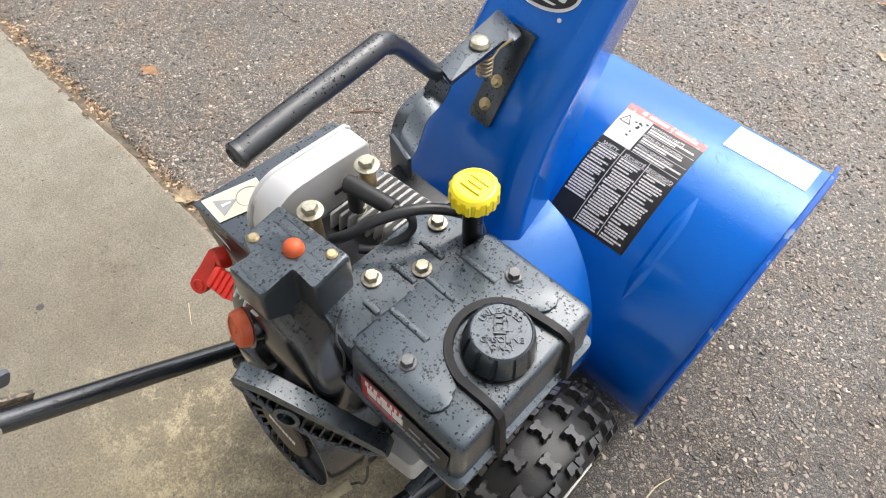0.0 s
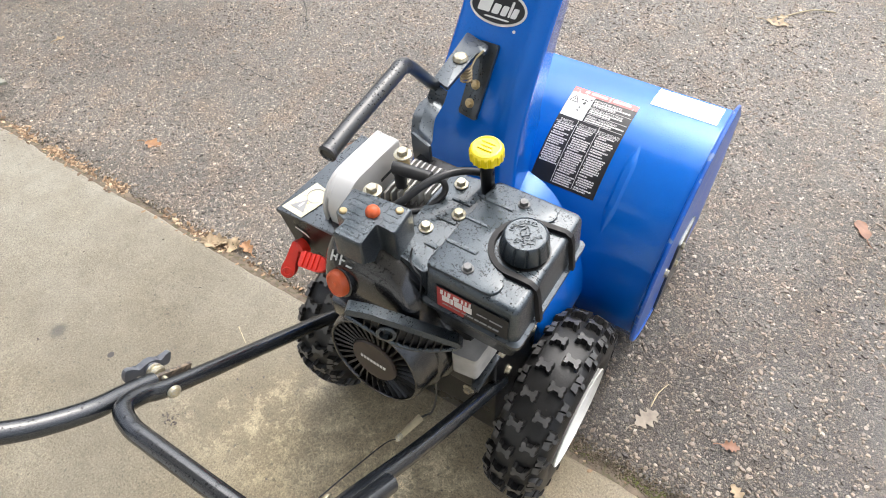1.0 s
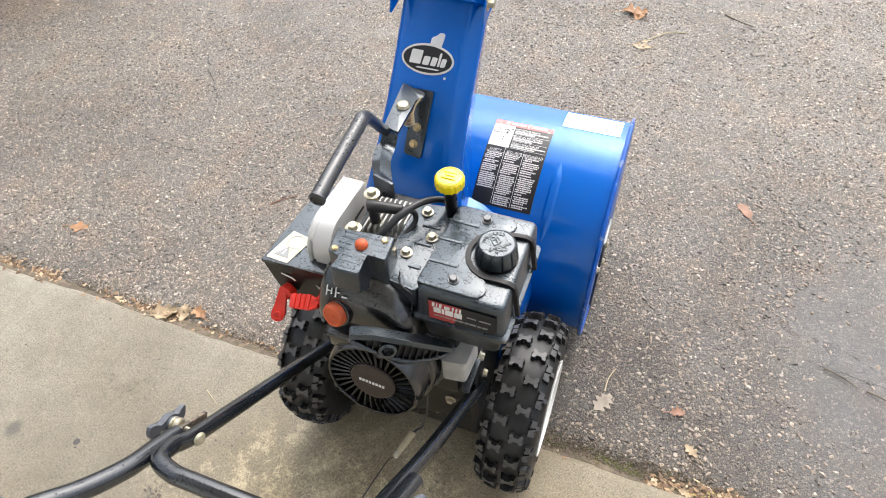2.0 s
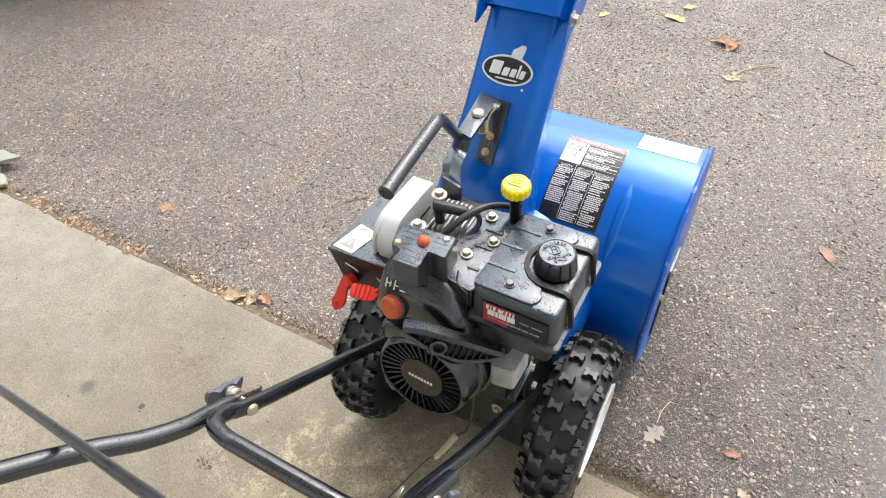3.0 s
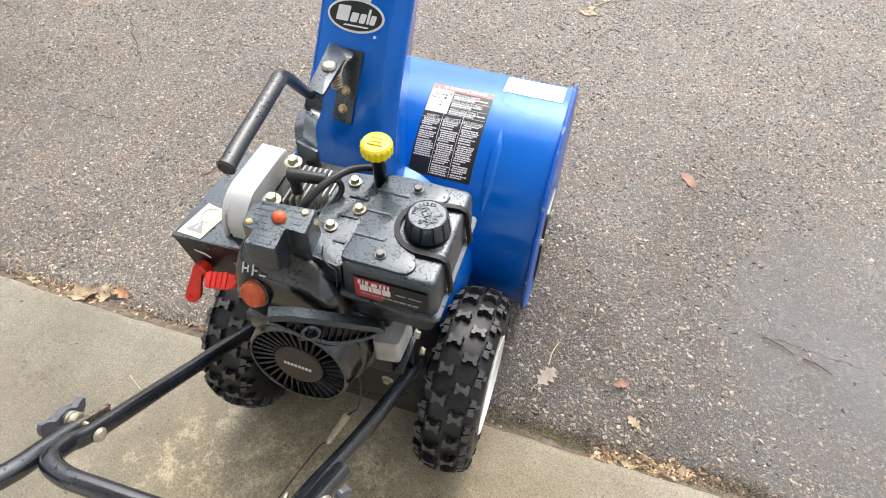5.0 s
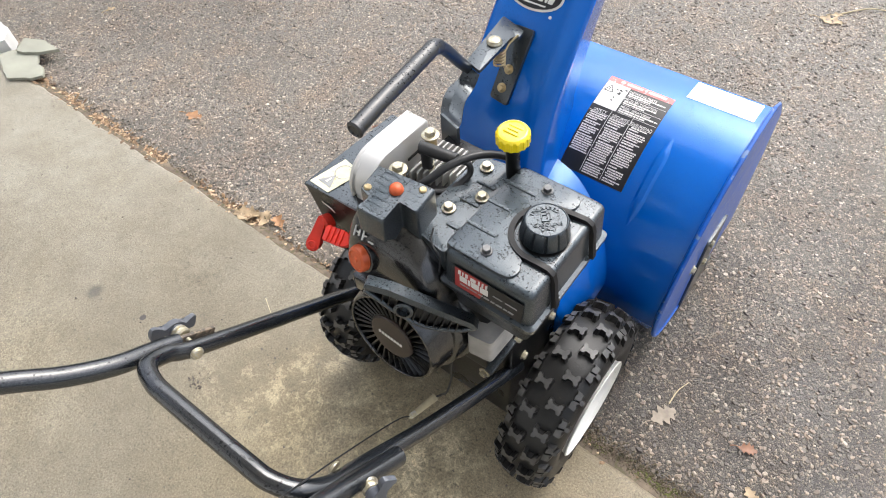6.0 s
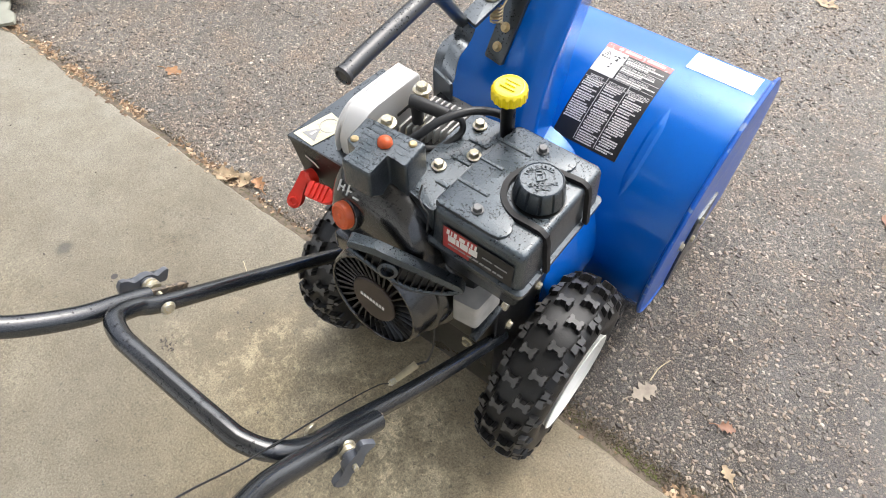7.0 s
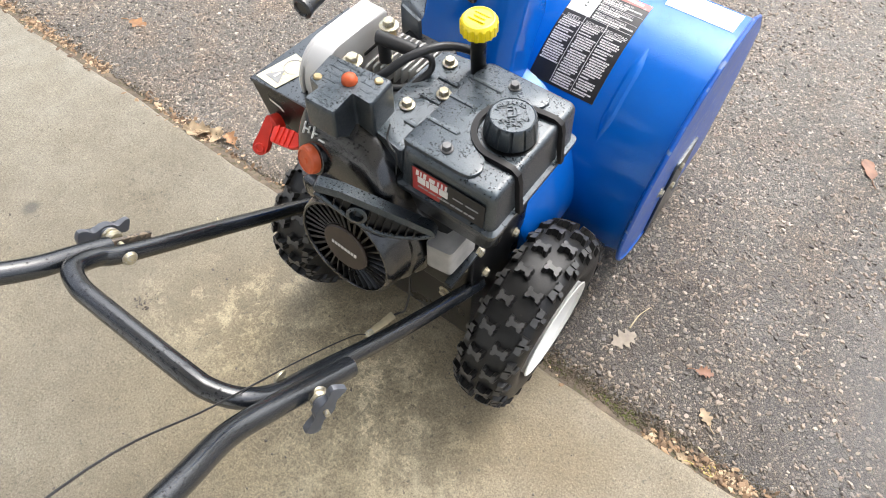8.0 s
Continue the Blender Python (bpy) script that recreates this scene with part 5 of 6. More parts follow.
# left edge, crease and right edge of the strap, from the arm down to its foot
edges = ([(-0.090, 0.136, 0.676), (-0.088, 0.120, 0.662), (-0.088, 0.098, 0.662), (-0.083, 0.076, 0.661), (-0.076, 0.060, 0.655), (-0.070, 0.050, 0.648)],
         [(-0.086, 0.135, 0.676), (-0.084, 0.120, 0.661), (-0.076, 0.098, 0.664), (-0.070, 0.080, 0.662), (-0.064, 0.062, 0.654), (-0.056, 0.046, 0.651)],
         [(-0.061, 0.131, 0.671), (-0.061, 0.117, 0.656), (-0.0595, 0.096, 0.650), (-0.056, 0.084, 0.643), (-0.044, 0.062, 0.639), (-0.032, 0.038, 0.652)])
left_edge, crease, right_edge = (smooth_path(e, 5) for e in edges)
strip = []
for a, b, c in zip(left_edge, crease, right_edge):
    n1, n2 = Vector((-0.2, -0.3, 0.9)) * 0.0030, Vector((0.25, -0.75, 0.6)) * 0.0030
    strip.append([a, b, c, c - n2, b - (n1 + n2) * 0.5, a - n1])
part("twisted_blade", loft(strip), BLACK_METAL, lever_bar, "twisted black steel strap", sharp=22)
part("blade_foot", prism([(-0.071, 0.0505), (-0.033, 0.0385), (-0.0315, 0.043), (-0.0695, 0.055)], lambda u, v, t: Vector((u, v, t)), 0.598, 0.652, 0.0015), BLACK_METAL, lever_bar)
part("grip_rod", tube([(-0.085, 0.134, 0.672), (-0.0815, 0.112, 0.697), (-0.077, 0.075, 0.742), (-0.0745, 0.055, 0.757), (-0.072, 0.038, 0.760), (-0.064, -0.06, 0.7565), (-0.059, -0.110, 0.7545)], 0.0085, 14, steps=10), BLACK_METAL, lever_bar)
part("rubber_grip", tube([(-0.0755, 0.062, 0.7535), (-0.074, 0.050, 0.7595), (-0.0705, 0.030, 0.7605), (-0.064, -0.06, 0.7565), (-0.0588, -0.113, 0.7543)], 0.0105, 18, steps=8), GRIP, lever_bar, "wet black rubber grip")

part("grip_end", lathe([(0.0, -0.002), (0.0108, -0.002), (0.0116, 0.0), (0.0116, 0.003), (0.0085, 0.005), (0.0070, 0.003), (0.0, 0.003)], (-0.0588, -0.113, 0.7543), (0.075, -1.0, -0.04), 20), GRIP, lever_bar, "rounded open end of the grip")

# warning label on the housing ---------------------------------------------


def patch(x0, x1, a0, a1, h0, h1, bm=None, n=None):
    """A thin piece on the drum between two x and two angles."""
    bm = bm or bmesh.new()
    n = n or max(1, int(abs(a1 - a0) / 3))
    return loft([[drum(x0, a0 + (a1 - a0) * k / n, h0), drum(x1, a0 + (a1 - a0) * k / n, h0), drum(x1, a0 + (a1 - a0) * k / n, h1), drum(x0, a0 + (a1 - a0) * k / n, h1)] for k in range(n + 1)], bm)


WX0, WX1, WA0, WA1 = 0.0205, 0.1415, 41.6, 85.0
label = part("warning_label", patch(WX0, WX1, WA0, WA1, 0.0, 0.0006), LABEL_BLACK, blower, "black, white and red three-language warning label")
part("label_border", patch(WX0, WX1, WA1 - 2.9, WA1, 0.0006, 0.001), LABEL_FADED, label, "faded red heading band")
part("picture_panel", patch(WX0 + 0.001, WX0 + 0.044, WA1 - 15.3, WA1 - 2.9, 0.0006, 0.001), LABEL_WHITE, label, "white pictogram panel")
spot = lambda x, a: (lambda u, v, t: drum(x + u, a + math.degrees(v / HR), 0.001 + t))
bm = bmesh.new()
for p, q in (((-0.008, -0.006), (0.008, -0.006)), ((0.008, -0.006), (0.0, 0.008)), ((0.0, 0.008), (-0.008, -0.006)), ((0.0, -0.003), (0.0, 0.003))):
    d = (Vector(q) - Vector(p)).normalized()
    s = Vector((-d.y, d.x)) * 0.0006
    prism([tuple(Vector(p) - s), tuple(Vector(q) - s), tuple(Vector(q) + s), tuple(Vector(p) + s)], spot(WX0 + 0.012, WA1 - 6.5), 0, 0.0004, bm=bm)
part("warning_triangle", bm, LABEL_BLACK, label)
bm = bmesh.new()
rng = random.Random(11)
for k in range(9):
    u, v = rng.uniform(0.024, 0.040), rng.uniform(-11.5, -4.5)
    prism(oval(rng.uniform(0.0014, 0.003), rng.uniform(0.0012, 0.0022), 8), spot(WX0 + u, WA1 + v), 0, 0.0004, bm=bm)
tagged(part("pictogram", bm, LABEL_BLACK, label), kind="stuff")
cols = [(WX0 + 0.003, WX0 + 0.037), (WX0 + 0.042, WX0 + 0.076), (WX0 + 0.081, WX0 + 0.115)]
bm = bmesh.new()
for x0, x1 in cols[1:]:
    patch(x0 - 0.0035, x0 - 0.0027, WA0 + 1, WA1 - 15, 0.0006, 0.0009, bm)
tagged(part("label_rule", bm, LABEL_WHITE, label), kind="stuff")
bm = bmesh.new()
for c, (x0, x1) in enumerate(cols):
    a = WA1 - 18.6
    stop = WA0 + (7.5 if c == 0 else 1.5)
    while a > stop:
        last = rng.random() < 0.2
        end = x0 + (x1 - x0) * (rng.uniform(0.4, 0.75) if last else rng.uniform(0.86, 1.0))
        x = x0 + (0.0 if rng.random() < 0.7 else 0.002)
        while x < end - 0.001:
            w = rng.uniform(0.0014, 0.0052)
            patch(x, min(x + w, end), a, a - 0.58, 0.0006, 0.0009, bm, 1)
            x += w + 0.0008
        a -= 0.92 if not last else 1.2
# the right-hand panel: a bold heading and two lines of print for each language
x0, x1 = WX0 + 0.047, WX1 - 0.003
for k in range(3):
    top = WA1 - 3.4 - 4.0 * k
    for row in range(2):
        x, a = x0, top - 1.75 - 0.95 * row
        end = x1 - rng.uniform(0.0, 0.012) - (0.02 if row else 0)
        while x < end - 0.001:
            w = rng.uniform(0.003, 0.010)
            patch(x, min(x + w, end), a, a - 0.62, 0.0006, 0.0009, bm, 1)
            x += w + 0.0010
    patch(x0 - 0.001, x1 + 0.001, top - 3.72, top - 3.84, 0.0006, 0.0009, bm, 1)
for x0, x1 in cols:
    patch(x0 - 0.002, x1 + 0.002, WA1 - 18.15, WA1 - 18.3, 0.0006, 0.0009, bm, 1)
tagged(part("label_print", bm, LABEL_WHITE, label), kind="stuff")
for words, (x0, x1) in zip(("SAFETY", "SÉCURITÉ", "SEGURIDAD"), cols):
    part("label_heading", text_bm(words, 0.0074, lambda u, v, t: drum((x0 + x1) / 2 + u, WA1 - 17.4 + math.degrees(v / HR), 0.0007 + t)), LABEL_WHITE, label)
for k, words in enumerate(("ROTATING PARTS", "PIÈCES EN ROTATION", "PIEZAS GIRATORIAS")):
    wide = 0.0240 + 0.0040 * (k > 0)
    part("label_heading", text_bm(words, 0.0062, lambda u, v, t: drum(WX0 + 0.047 + wide + u, WA1 - 4.45 - 4.0 * k + math.degrees(v / HR), 0.0007 + t)), LABEL_WHITE, label)
bm = bmesh.new()
for u0, u1 in ((0.022, 0.030), (0.034, 0.064), (0.068, 0.071), (0.075, 0.108)):
    patch(WX0 + u0, WX0 + u1, WA1 - 0.75, WA1 - 2.0, 0.001, 0.0013, bm, 1)
tagged(part("band_print", bm, LABEL_FADED_PALE, label), kind="stuff")
# silver maker's label on top
maker = part("silver_label", patch(0.153, 0.269, 89.0, 101.6, 0.0, 0.0007), LABEL_SILVER, blower, "worn silver maker's label")
bm = bmesh.new()
for k in range(9):
    patch(0.182 + 0.0078 * k, 0.182 + 0.0078 * k + 0.0062, 91.4, 93.2, 0.0007, 0.0011, bm, 1)
tagged(part("maker_print", bm, LABEL_WHITE, maker), kind="stuff")

FLAT_END = mat("worn_tube_end", (0.085, 0.070, 0.055), 0.5, 0, 0.4, 60, 0.2, 400, wear=(0.22, 0.17, 0.12), wear_amount=0.25)
# handlebar ------------------------------------------------------------------
part("lower_handle", tube([(-0.131, -0.06, 0.315), (-0.132, -0.13, 0.366), (-0.134, -0.25, 0.454), (-0.136, -0.382, 0.551), (-0.1395, -0.411, 0.576), (-0.1305, -0.435, 0.596), (-0.103, -0.445, 0.603),
                           (-0.068, -0.446, 0.604), (0.050, -0.443, 0.5975), (0.083, -0.440, 0.5925), (0.110, -0.427, 0.582), (0.123, -0.402, 0.558), (0.127, -0.362, 0.529), (0.137, -0.2575, 0.449), (0.146, -0.110, 0.3435), (0.148, -0.060, 0.308)],
                          0.0112, 18, steps=8), TUBE, blower, "wet black U-shaped lower handle")
for s, pts in ((-1, [(-0.1535, -0.392, 0.5595), (-0.154, -0.405, 0.569), (-0.154, -0.425, 0.583), (-0.154, -0.459, 0.606), (-0.167, -0.502, 0.634), (-0.188, -0.545, 0.666), (-0.214, -0.618, 0.719), (-0.245, -0.76, 0.823), (-0.26, -0.95, 0.962)]),
               (1, [(0.1470, -0.327, 0.511), (0.1420, -0.368, 0.540), (0.1370, -0.412, 0.5715), (0.1356, -0.459, 0.607), (0.1485, -0.503, 0.643), (0.1625, -0.553, 0.680), (0.19, -0.64, 0.737), (0.225, -0.78, 0.838), (0.24, -0.95, 0.962)])):
    upper = part("upper_handle", tube(pts, 0.0122, 18, steps=8), TUBE, blower, "wet black upper handle tube")
    a, b = Vector(pts[0]), Vector(pts[1])
    d = (a - b).normalized()
    part("flattened_end", box((-0.0028, -0.0095, -0.03), (0.0028, 0.0095, 0.052 if s < 0 else 0.004), 0.002, m=Matrix.Translation(a) @ Vector((0, 0, 1)).rotation_difference(d).to_matrix().to_4x4()), FLAT_END, upper, "worn flattened tube end")
part("crossbar", tube([(-0.26, -0.94, 0.955), (-0.255, -0.985, 0.985), (-0.22, -1.0, 0.995), (0.2, -1.0, 0.995), (0.235, -0.985, 0.985), (0.24, -0.94, 0.955)], 0.0122, 16), TUBE, blower)
ROD = mat("worn_grey_rod", (0.026, 0.027, 0.030), 0.30, 0, 0.3, 40, 0.12, 400, drops=0.30, drop_scale=300, drop_tone=(0.012, 0.012, 0.014), wear=(0.07, 0.07, 0.07), wear_amount=0.08, coat=0.2)
part("control_rod", tube([(-0.26, -0.83, 0.875), (-0.45, -0.73, 0.70), (-0.62, -0.62, 0.525), (-0.650, -0.560, 0.478), (-0.630, -0.530, 0.483), (-0.595, -0.5245, 0.5005), (-0.43, -0.534, 0.586), (-0.28, -0.543, 0.664), (-0.13, -0.552, 0.742), (-0.02, -0.559, 0.799), (0.024, -0.5615, 0.823), (0.045, -0.565, 0.834), (0.066, -0.579, 0.843), (0.078, -0.61, 0.847), (0.080, -0.70, 0.868), (0.075, -0.85, 0.93), (0.06, -1.0, 0.995)],
                          0.0056, 12, steps=8), ROD, blower, "thin worn dark grey control rod")


def wing_knob(at, axis, along, length):
    k = new("wing_knob")
    k.parent = blower
    k["label"] = "grey-black plastic wing knob on a bolt"
    axis, along = Vector(axis).normalized(), Vector(along)
    along = (along - along.dot(axis) * axis).normalized()
    side_v = axis.cross(along)
    at = Vector(at)
    put = lambda u, v, t: at + along * u + side_v * v + axis * t
    half = [(-length, 0.0), (-length * 0.96, 0.0082), (-length * 0.72, 0.0084), (-0.015, 0.0046), (-0.008, 0.0088), (0.0, 0.0098), (0.008, 0.0088), (0.015, 0.0046), (length * 0.72, 0.0084), (length * 0.96, 0.0082)]
    ring = half + [(-u, -v) for u, v in half]
    out = [(p.x, p.y) for p in smooth_path([(u, v, 0) for u, v in ring], 3, closed=True)]

    def bent(u, v, t):
        lift = 0.010 * (max(0, abs(u) - 0.008) / length) ** 1.2
        return put(u, v, t * (1.0 - 0.35 * abs(u) / length) + lift)

    part("wing", prism(out, bent, 0.011, 0.021, 0.0015), KNOB, k)
    part("hub", lathe([(0.0, 0.006), (0.0088, 0.006), (0.0085, 0.016), (0.0, 0.016)], at, axis, 20), KNOB, k)
    part("nut", lathe([(0.0, -0.006), (0.0085, -0.006), (0.0105, -0.004), (0.0105, -0.001), (0.0085, 0.000), (0.0085, 0.002), (0.0105, 0.003), (0.0100, 0.006), (0.0075, 0.007), (0.0075, 0.011)], at, axis, 20), ZINC, k, "zinc collar")
    part("stud", tube([at - axis * 0.03, at + axis * 0.0255], 0.003, 8, raw=True), ZINC, k)
    return k


KNOB = mat("knob_plastic", (0.088, 0.095, 0.110), 0.36, 0, 0.2, 40, 0.1, 500)
wing_knob((-0.163, -0.381, 0.557), (-1, 0, 0), (0, 0.85, -0.53), 0.032)
wing_knob((0.1535, -0.377, 0.545), (0.90, -0.36, 0.18), (-0.10, -0.70, -0.70), 0.033)
for x, z, s in ((-0.1245, 0.557, 1), (0.113, 0.553, -1)):
    part("carriage_bolt", lathe([(0.0088, 0.0), (0.0088, 0.0015), (0.0068, 0.0040), (0.0, 0.0055)], (x, -0.387, z), (s, -0.1, 0.1), 20), ZINC, blower, "domed dull brass carriage bolt")

# clutch cable with its toggle
cable = new("clutch_cable")
cable.parent = blower
part("inner_wire", tube([(0.046, -0.222, 0.268), (0.054, -0.25, 0.325), (0.087, -0.34, 0.478), (0.120, -0.45, 0.637), (0.150, -0.545, 0.775), (0.20, -0.75, 0.90), (0.225, -0.86, 0.905)], 0.0010, 7), CABLE, cable)
part("toggle", tube([(0.058, -0.168, 0.262), (0.053, -0.188, 0.261), (0.048, -0.208, 0.260)], (0.0068, 0.0050), 14), WOOD, cable, "pale toggle on the cable")
part("ferrule", lathe([(0.0035, 0.0), (0.005, 0.004), (0.005, 0.012), (0.003, 0.016)], (0.048, -0.207, 0.260), (-0.1, -0.9, 0.3), 12), ZINC, cable)
part("cord", tube([(0.087, -0.150, 0.42), (0.086, -0.155, 0.35), (0.075, -0.158, 0.285), (0.064, -0.160, 0.264), (0.057, -0.170, 0.262)], 0.0018, 7), CABLE, cable)

# ---- loose things on the ground ---------------------------------------------
LEAF_BROWN = mat("brown_leaf", (0.36, 0.19, 0.09), 0.6, 0, 0.35, 60, 0.15, 300)
LEAF_TAN = mat("tan_leaf", (0.36, 0.27, 0.165), 0.6, 0, 0.35, 60, 0.15, 300)
LEAF_GREY = mat("grey_oak_leaf", (0.30, 0.25, 0.195), 0.55, 0, 0.25, 60, 0.15, 300)
LEAF_YELLOW = mat("yellow_leaf", (0.48, 0.38, 0.13), 0.55, 0, 0.25, 60, 0.1, 300)
LEAF_RED = mat("red_brown_leaf", (0.26, 0.135, 0.085), 0.55, 0, 0.25, 60, 0.1, 300)
TWIG = mat("dark_twig", (0.10, 0.075, 0.05), 0.7, 0, 0.3, 60, 0.2)
STRAW = mat("pale_straw", (0.50, 0.42, 0.27), 0.6, 0, 0.2, 60, 0.1)
FLAG = mat("flagstone", (0.30, 0.30, 0.245), 0.6, 0, 0.12, 12, 0.3, 150)
PALE = mat("white_painted_stone", (0.62, 0.62, 0.60), 0.5, 0, 0.05, 12, 0.2, 150)


def leaf(name, at, size, turn, material, label, lobes=3, curl=0.25, seed=0):
    """A lobed leaf with a mid vein and a stalk, curled and lying on the ground."""
    rng = random.Random(seed)
    half = []
    n = lobes * 6
    for k in range(n + 1):
        f = k / n
        width = math.sin(math.pi * min(1, f * 0.95 + 0.03)) ** 0.7 * 0.40
        width *= 0.74 + 0.26 * math.cos(2 * math.pi * lobes * f + 0.4 + 0.5 * math.sin(5 * f + seed)) + rng.uniform(-0.07, 0.07)
        half.append((f - 0.5, max(0.015, width)))
    bm = bmesh.new()
    m = pose(*at, 0, 0, turn)
    rows = []
    for f, w in half:
        row = []
        for k in range(-3, 4):
            v = w * k / 3
            z = curl * (abs(v) ** 1.4) * 1.2 + 0.10 * curl * math.sin(7 * f + seed) + 0.05 * curl + 0.03 * curl * math.cos(9 * f + 3 * k)
            row.append(m @ Vector((f * size, v * size, max(0.001, z * size) + 0.001)))
        rows.append(row)
    loft(rows, bm, closed=False)
    shell(bm, 0.0008)
    base = half[0][0]
    tube([m @ Vector((base * size, 0, 0.004)), m @ Vector(((base - 0.25) * size, 0.04 * size, 0.004)), m @ Vector(((base - 0.5) * size, -0.03 * size, 0.003))], 0.0012, 6, bm=bm)
    return tagged(part(name, bm, material, None, sharp=70), label, "leaf", group="fallen leaves")


G = GROUND_Z - 0.002
leaf("leaf", (0.374, 0.156, G), 0.056, 60, LEAF_GREY, "grey-tan oak leaf lying on the asphalt", 4, 0.15, 1)
leaf("leaf", (0.536, 0.187, G), 0.034, 20, LEAF_RED, "crumbled red-brown leaf on the asphalt", 4, 0.5, 2)
leaf("leaf", (0.638, 0.896, G), 0.060, 120, LEAF_RED, "narrow red-brown leaf on the asphalt", 1, 0.3, 3)
leaf("leaf", (0.150, 1.945, G), 0.100, 10, LEAF_BROWN, "curled brown leaf on the asphalt", 3, 0.6, 4)
leaf("leaf", (0.175, 1.925, G), 0.075, 70, LEAF_BROWN, "curled brown leaf on the asphalt", 3, 0.7, 14)
leaf("leaf", (0.219, 1.691, G), 0.070, 0, LEAF_TAN, "tan leaf with a long stalk on the asphalt", 3, 0.35, 5)
leaf("leaf", (0.225, 1.735, G), 0.035, 30, LEAF_TAN, "small tan leaf on the asphalt", 2, 0.4, 6)
leaf("leaf", (-0.376, 1.990, G), 0.055, 50, LEAF_YELLOW, "small yellow leaf on the asphalt", 3, 0.3, 7)
leaf("leaf", (-0.090, 2.075, G), 0.095, -15, LEAF_YELLOW, "long yellow-green leaf on the asphalt", 1, 0.3, 8)
leaf("leaf", (-0.060, 2.20, G), 0.06, 35, LEAF_YELLOW, "small yellow leaf on the asphalt", 2, 0.3, 18)
leaf("leaf", (-1.947, 0.406, G), 0.035, 80, LEAF_TAN, "tiny orange leaf on the asphalt", 2, 0.3, 9)
leaf("leaf", (-1.198, 0.199, G), 0.055, 15, LEAF_BROWN, "flat brown leaf on the asphalt", 2, 0.2, 10)
leaf("leaf", (-0.745, 0.020, GROUND_Z + 0.004), 0.070, 30, LEAF_TAN, "crumpled tan leaf on the slab's edge", 3, 0.7, 11)
leaf("leaf", (-0.700, 0.040, G), 0.055, 110, LEAF_TAN, "crumpled tan leaf beside the slab", 3, 0.7, 12)
leaf("leaf", (-0.665, 0.055, G), 0.045, 160, LEAF_BROWN, "crumpled brown leaf beside the slab", 3, 0.6, 13)
leaf("leaf", (-1.80, 0.175, G), 0.045, 10, LEAF_GREY, "pale leaf on the asphalt", 2, 0.4, 15)
leaf("leaf", (0.573, 0.106, G), 0.034, 140, LEAF_TAN, "torn tan leaf on the asphalt", 3, 0.35, 16)
leaf("leaf", (0.524, 0.020, G), 0.036, 70, LEAF_TAN, "pale crumpled leaf at the slab's edge", 2, 0.5, 17)
leaf("leaf", (0.612, 0.014, GROUND_Z + 0.004), 0.044, 15, LEAF_YELLOW, "narrow pale yellow leaf in the litter beside the slab", 1, 0.3, 19)
leaf("leaf", (0.646, 0.022, GROUND_Z + 0.004), 0.036, 40, LEAF_TAN, "narrow tan leaf in the litter beside the slab", 1, 0.4, 20)
leaf("leaf", (0.570, 0.006, GROUND_Z + 0.006), 0.026, -10, LEAF_TAN, "torn tan leaf in the litter beside the slab", 3, 0.6, 21)


def twig(pts, r, material, label):
    bm = tube(pts, (r, r * 0.5), 7)
    return tagged(part("twig", bm, material, None), label, "twig", group="twigs")


twig([(0.372, 0.185, G + 0.002), (0.374, 0.22, G + 0.004), (0.385, 0.252, G + 0.003)], 0.0016, STRAW, "thin pale leaf stalk on the asphalt")
twig([(0.235, 1.75, G + 0.003), (0.30, 1.815, G + 0.008), (0.37, 1.845, G + 0.003)], 0.003, STRAW, "thin tan stalk on the asphalt")
twig([(0.50, 2.03, G + 0.003), (0.55, 1.99, G + 0.006), (0.61, 1.965, G + 0.003)], 0.003, TWIG, "short dark twig on the asphalt")
twig([(-0.70, 0.47, G + 0.002), (-0.675, 0.498, G + 0.004), (-0.64, 0.53, G + 0.002)], 0.0024, LEAF_RED, "red-brown twig on the asphalt")
twig([(0.84, 0.415, G + 0.002), (0.868, 0.407, G + 0.004), (0.91, 0.388, G + 0.002)], 0.0022, TWIG, "dark twig in the wet patch")
twig([(0.93, 0.384, G + 0.002), (0.96, 0.375, G + 0.004), (0.99, 0.36, G + 0.002)], 0.0022, TWIG, "dark twig in the wet patch")
twig([(-0.50, -0.135, SLAB_Z + 0.001), (-0.481, -0.145, SLAB_Z + 0.002), (-0.455, -0.158, SLAB_Z + 0.001)], 0.0012, STRAW, "pale straw on the concrete")
twig([(0.585, 0.045, G + 0.003), (0.62, 0.035, G + 0.005), (0.66, 0.030, G + 0.003)], 0.002, STRAW, "pale straw at the slab's edge")


def stone_slab(name, poly, z0, z1, material, label, category, seed=0):
    """A broken slab with ragged edges."""
    rng = random.Random(seed)
    ragged = []
    for p, q in zip(poly, poly[1:] + poly[:1]):
        p, q = Vector(p), Vector(q)
        n = max(1, int((q - p).length / 0.012))
        across = Vector((-(q - p).y, (q - p).x)).normalized()
        ragged += [tuple(p.lerp(q, k / n) + across * rng.uniform(-0.003, 0.003)) for k in range(n)]
    bm = prism(ragged, lambda u, v, t: Vector((u, v, t + 0.003 * noise.noise(Vector((u * 14, v * 14, t * 30))))), z0, z1, 0.0015)
    return tagged(part(name, bm, material, None, sharp=30), label, category, group="edging stones")


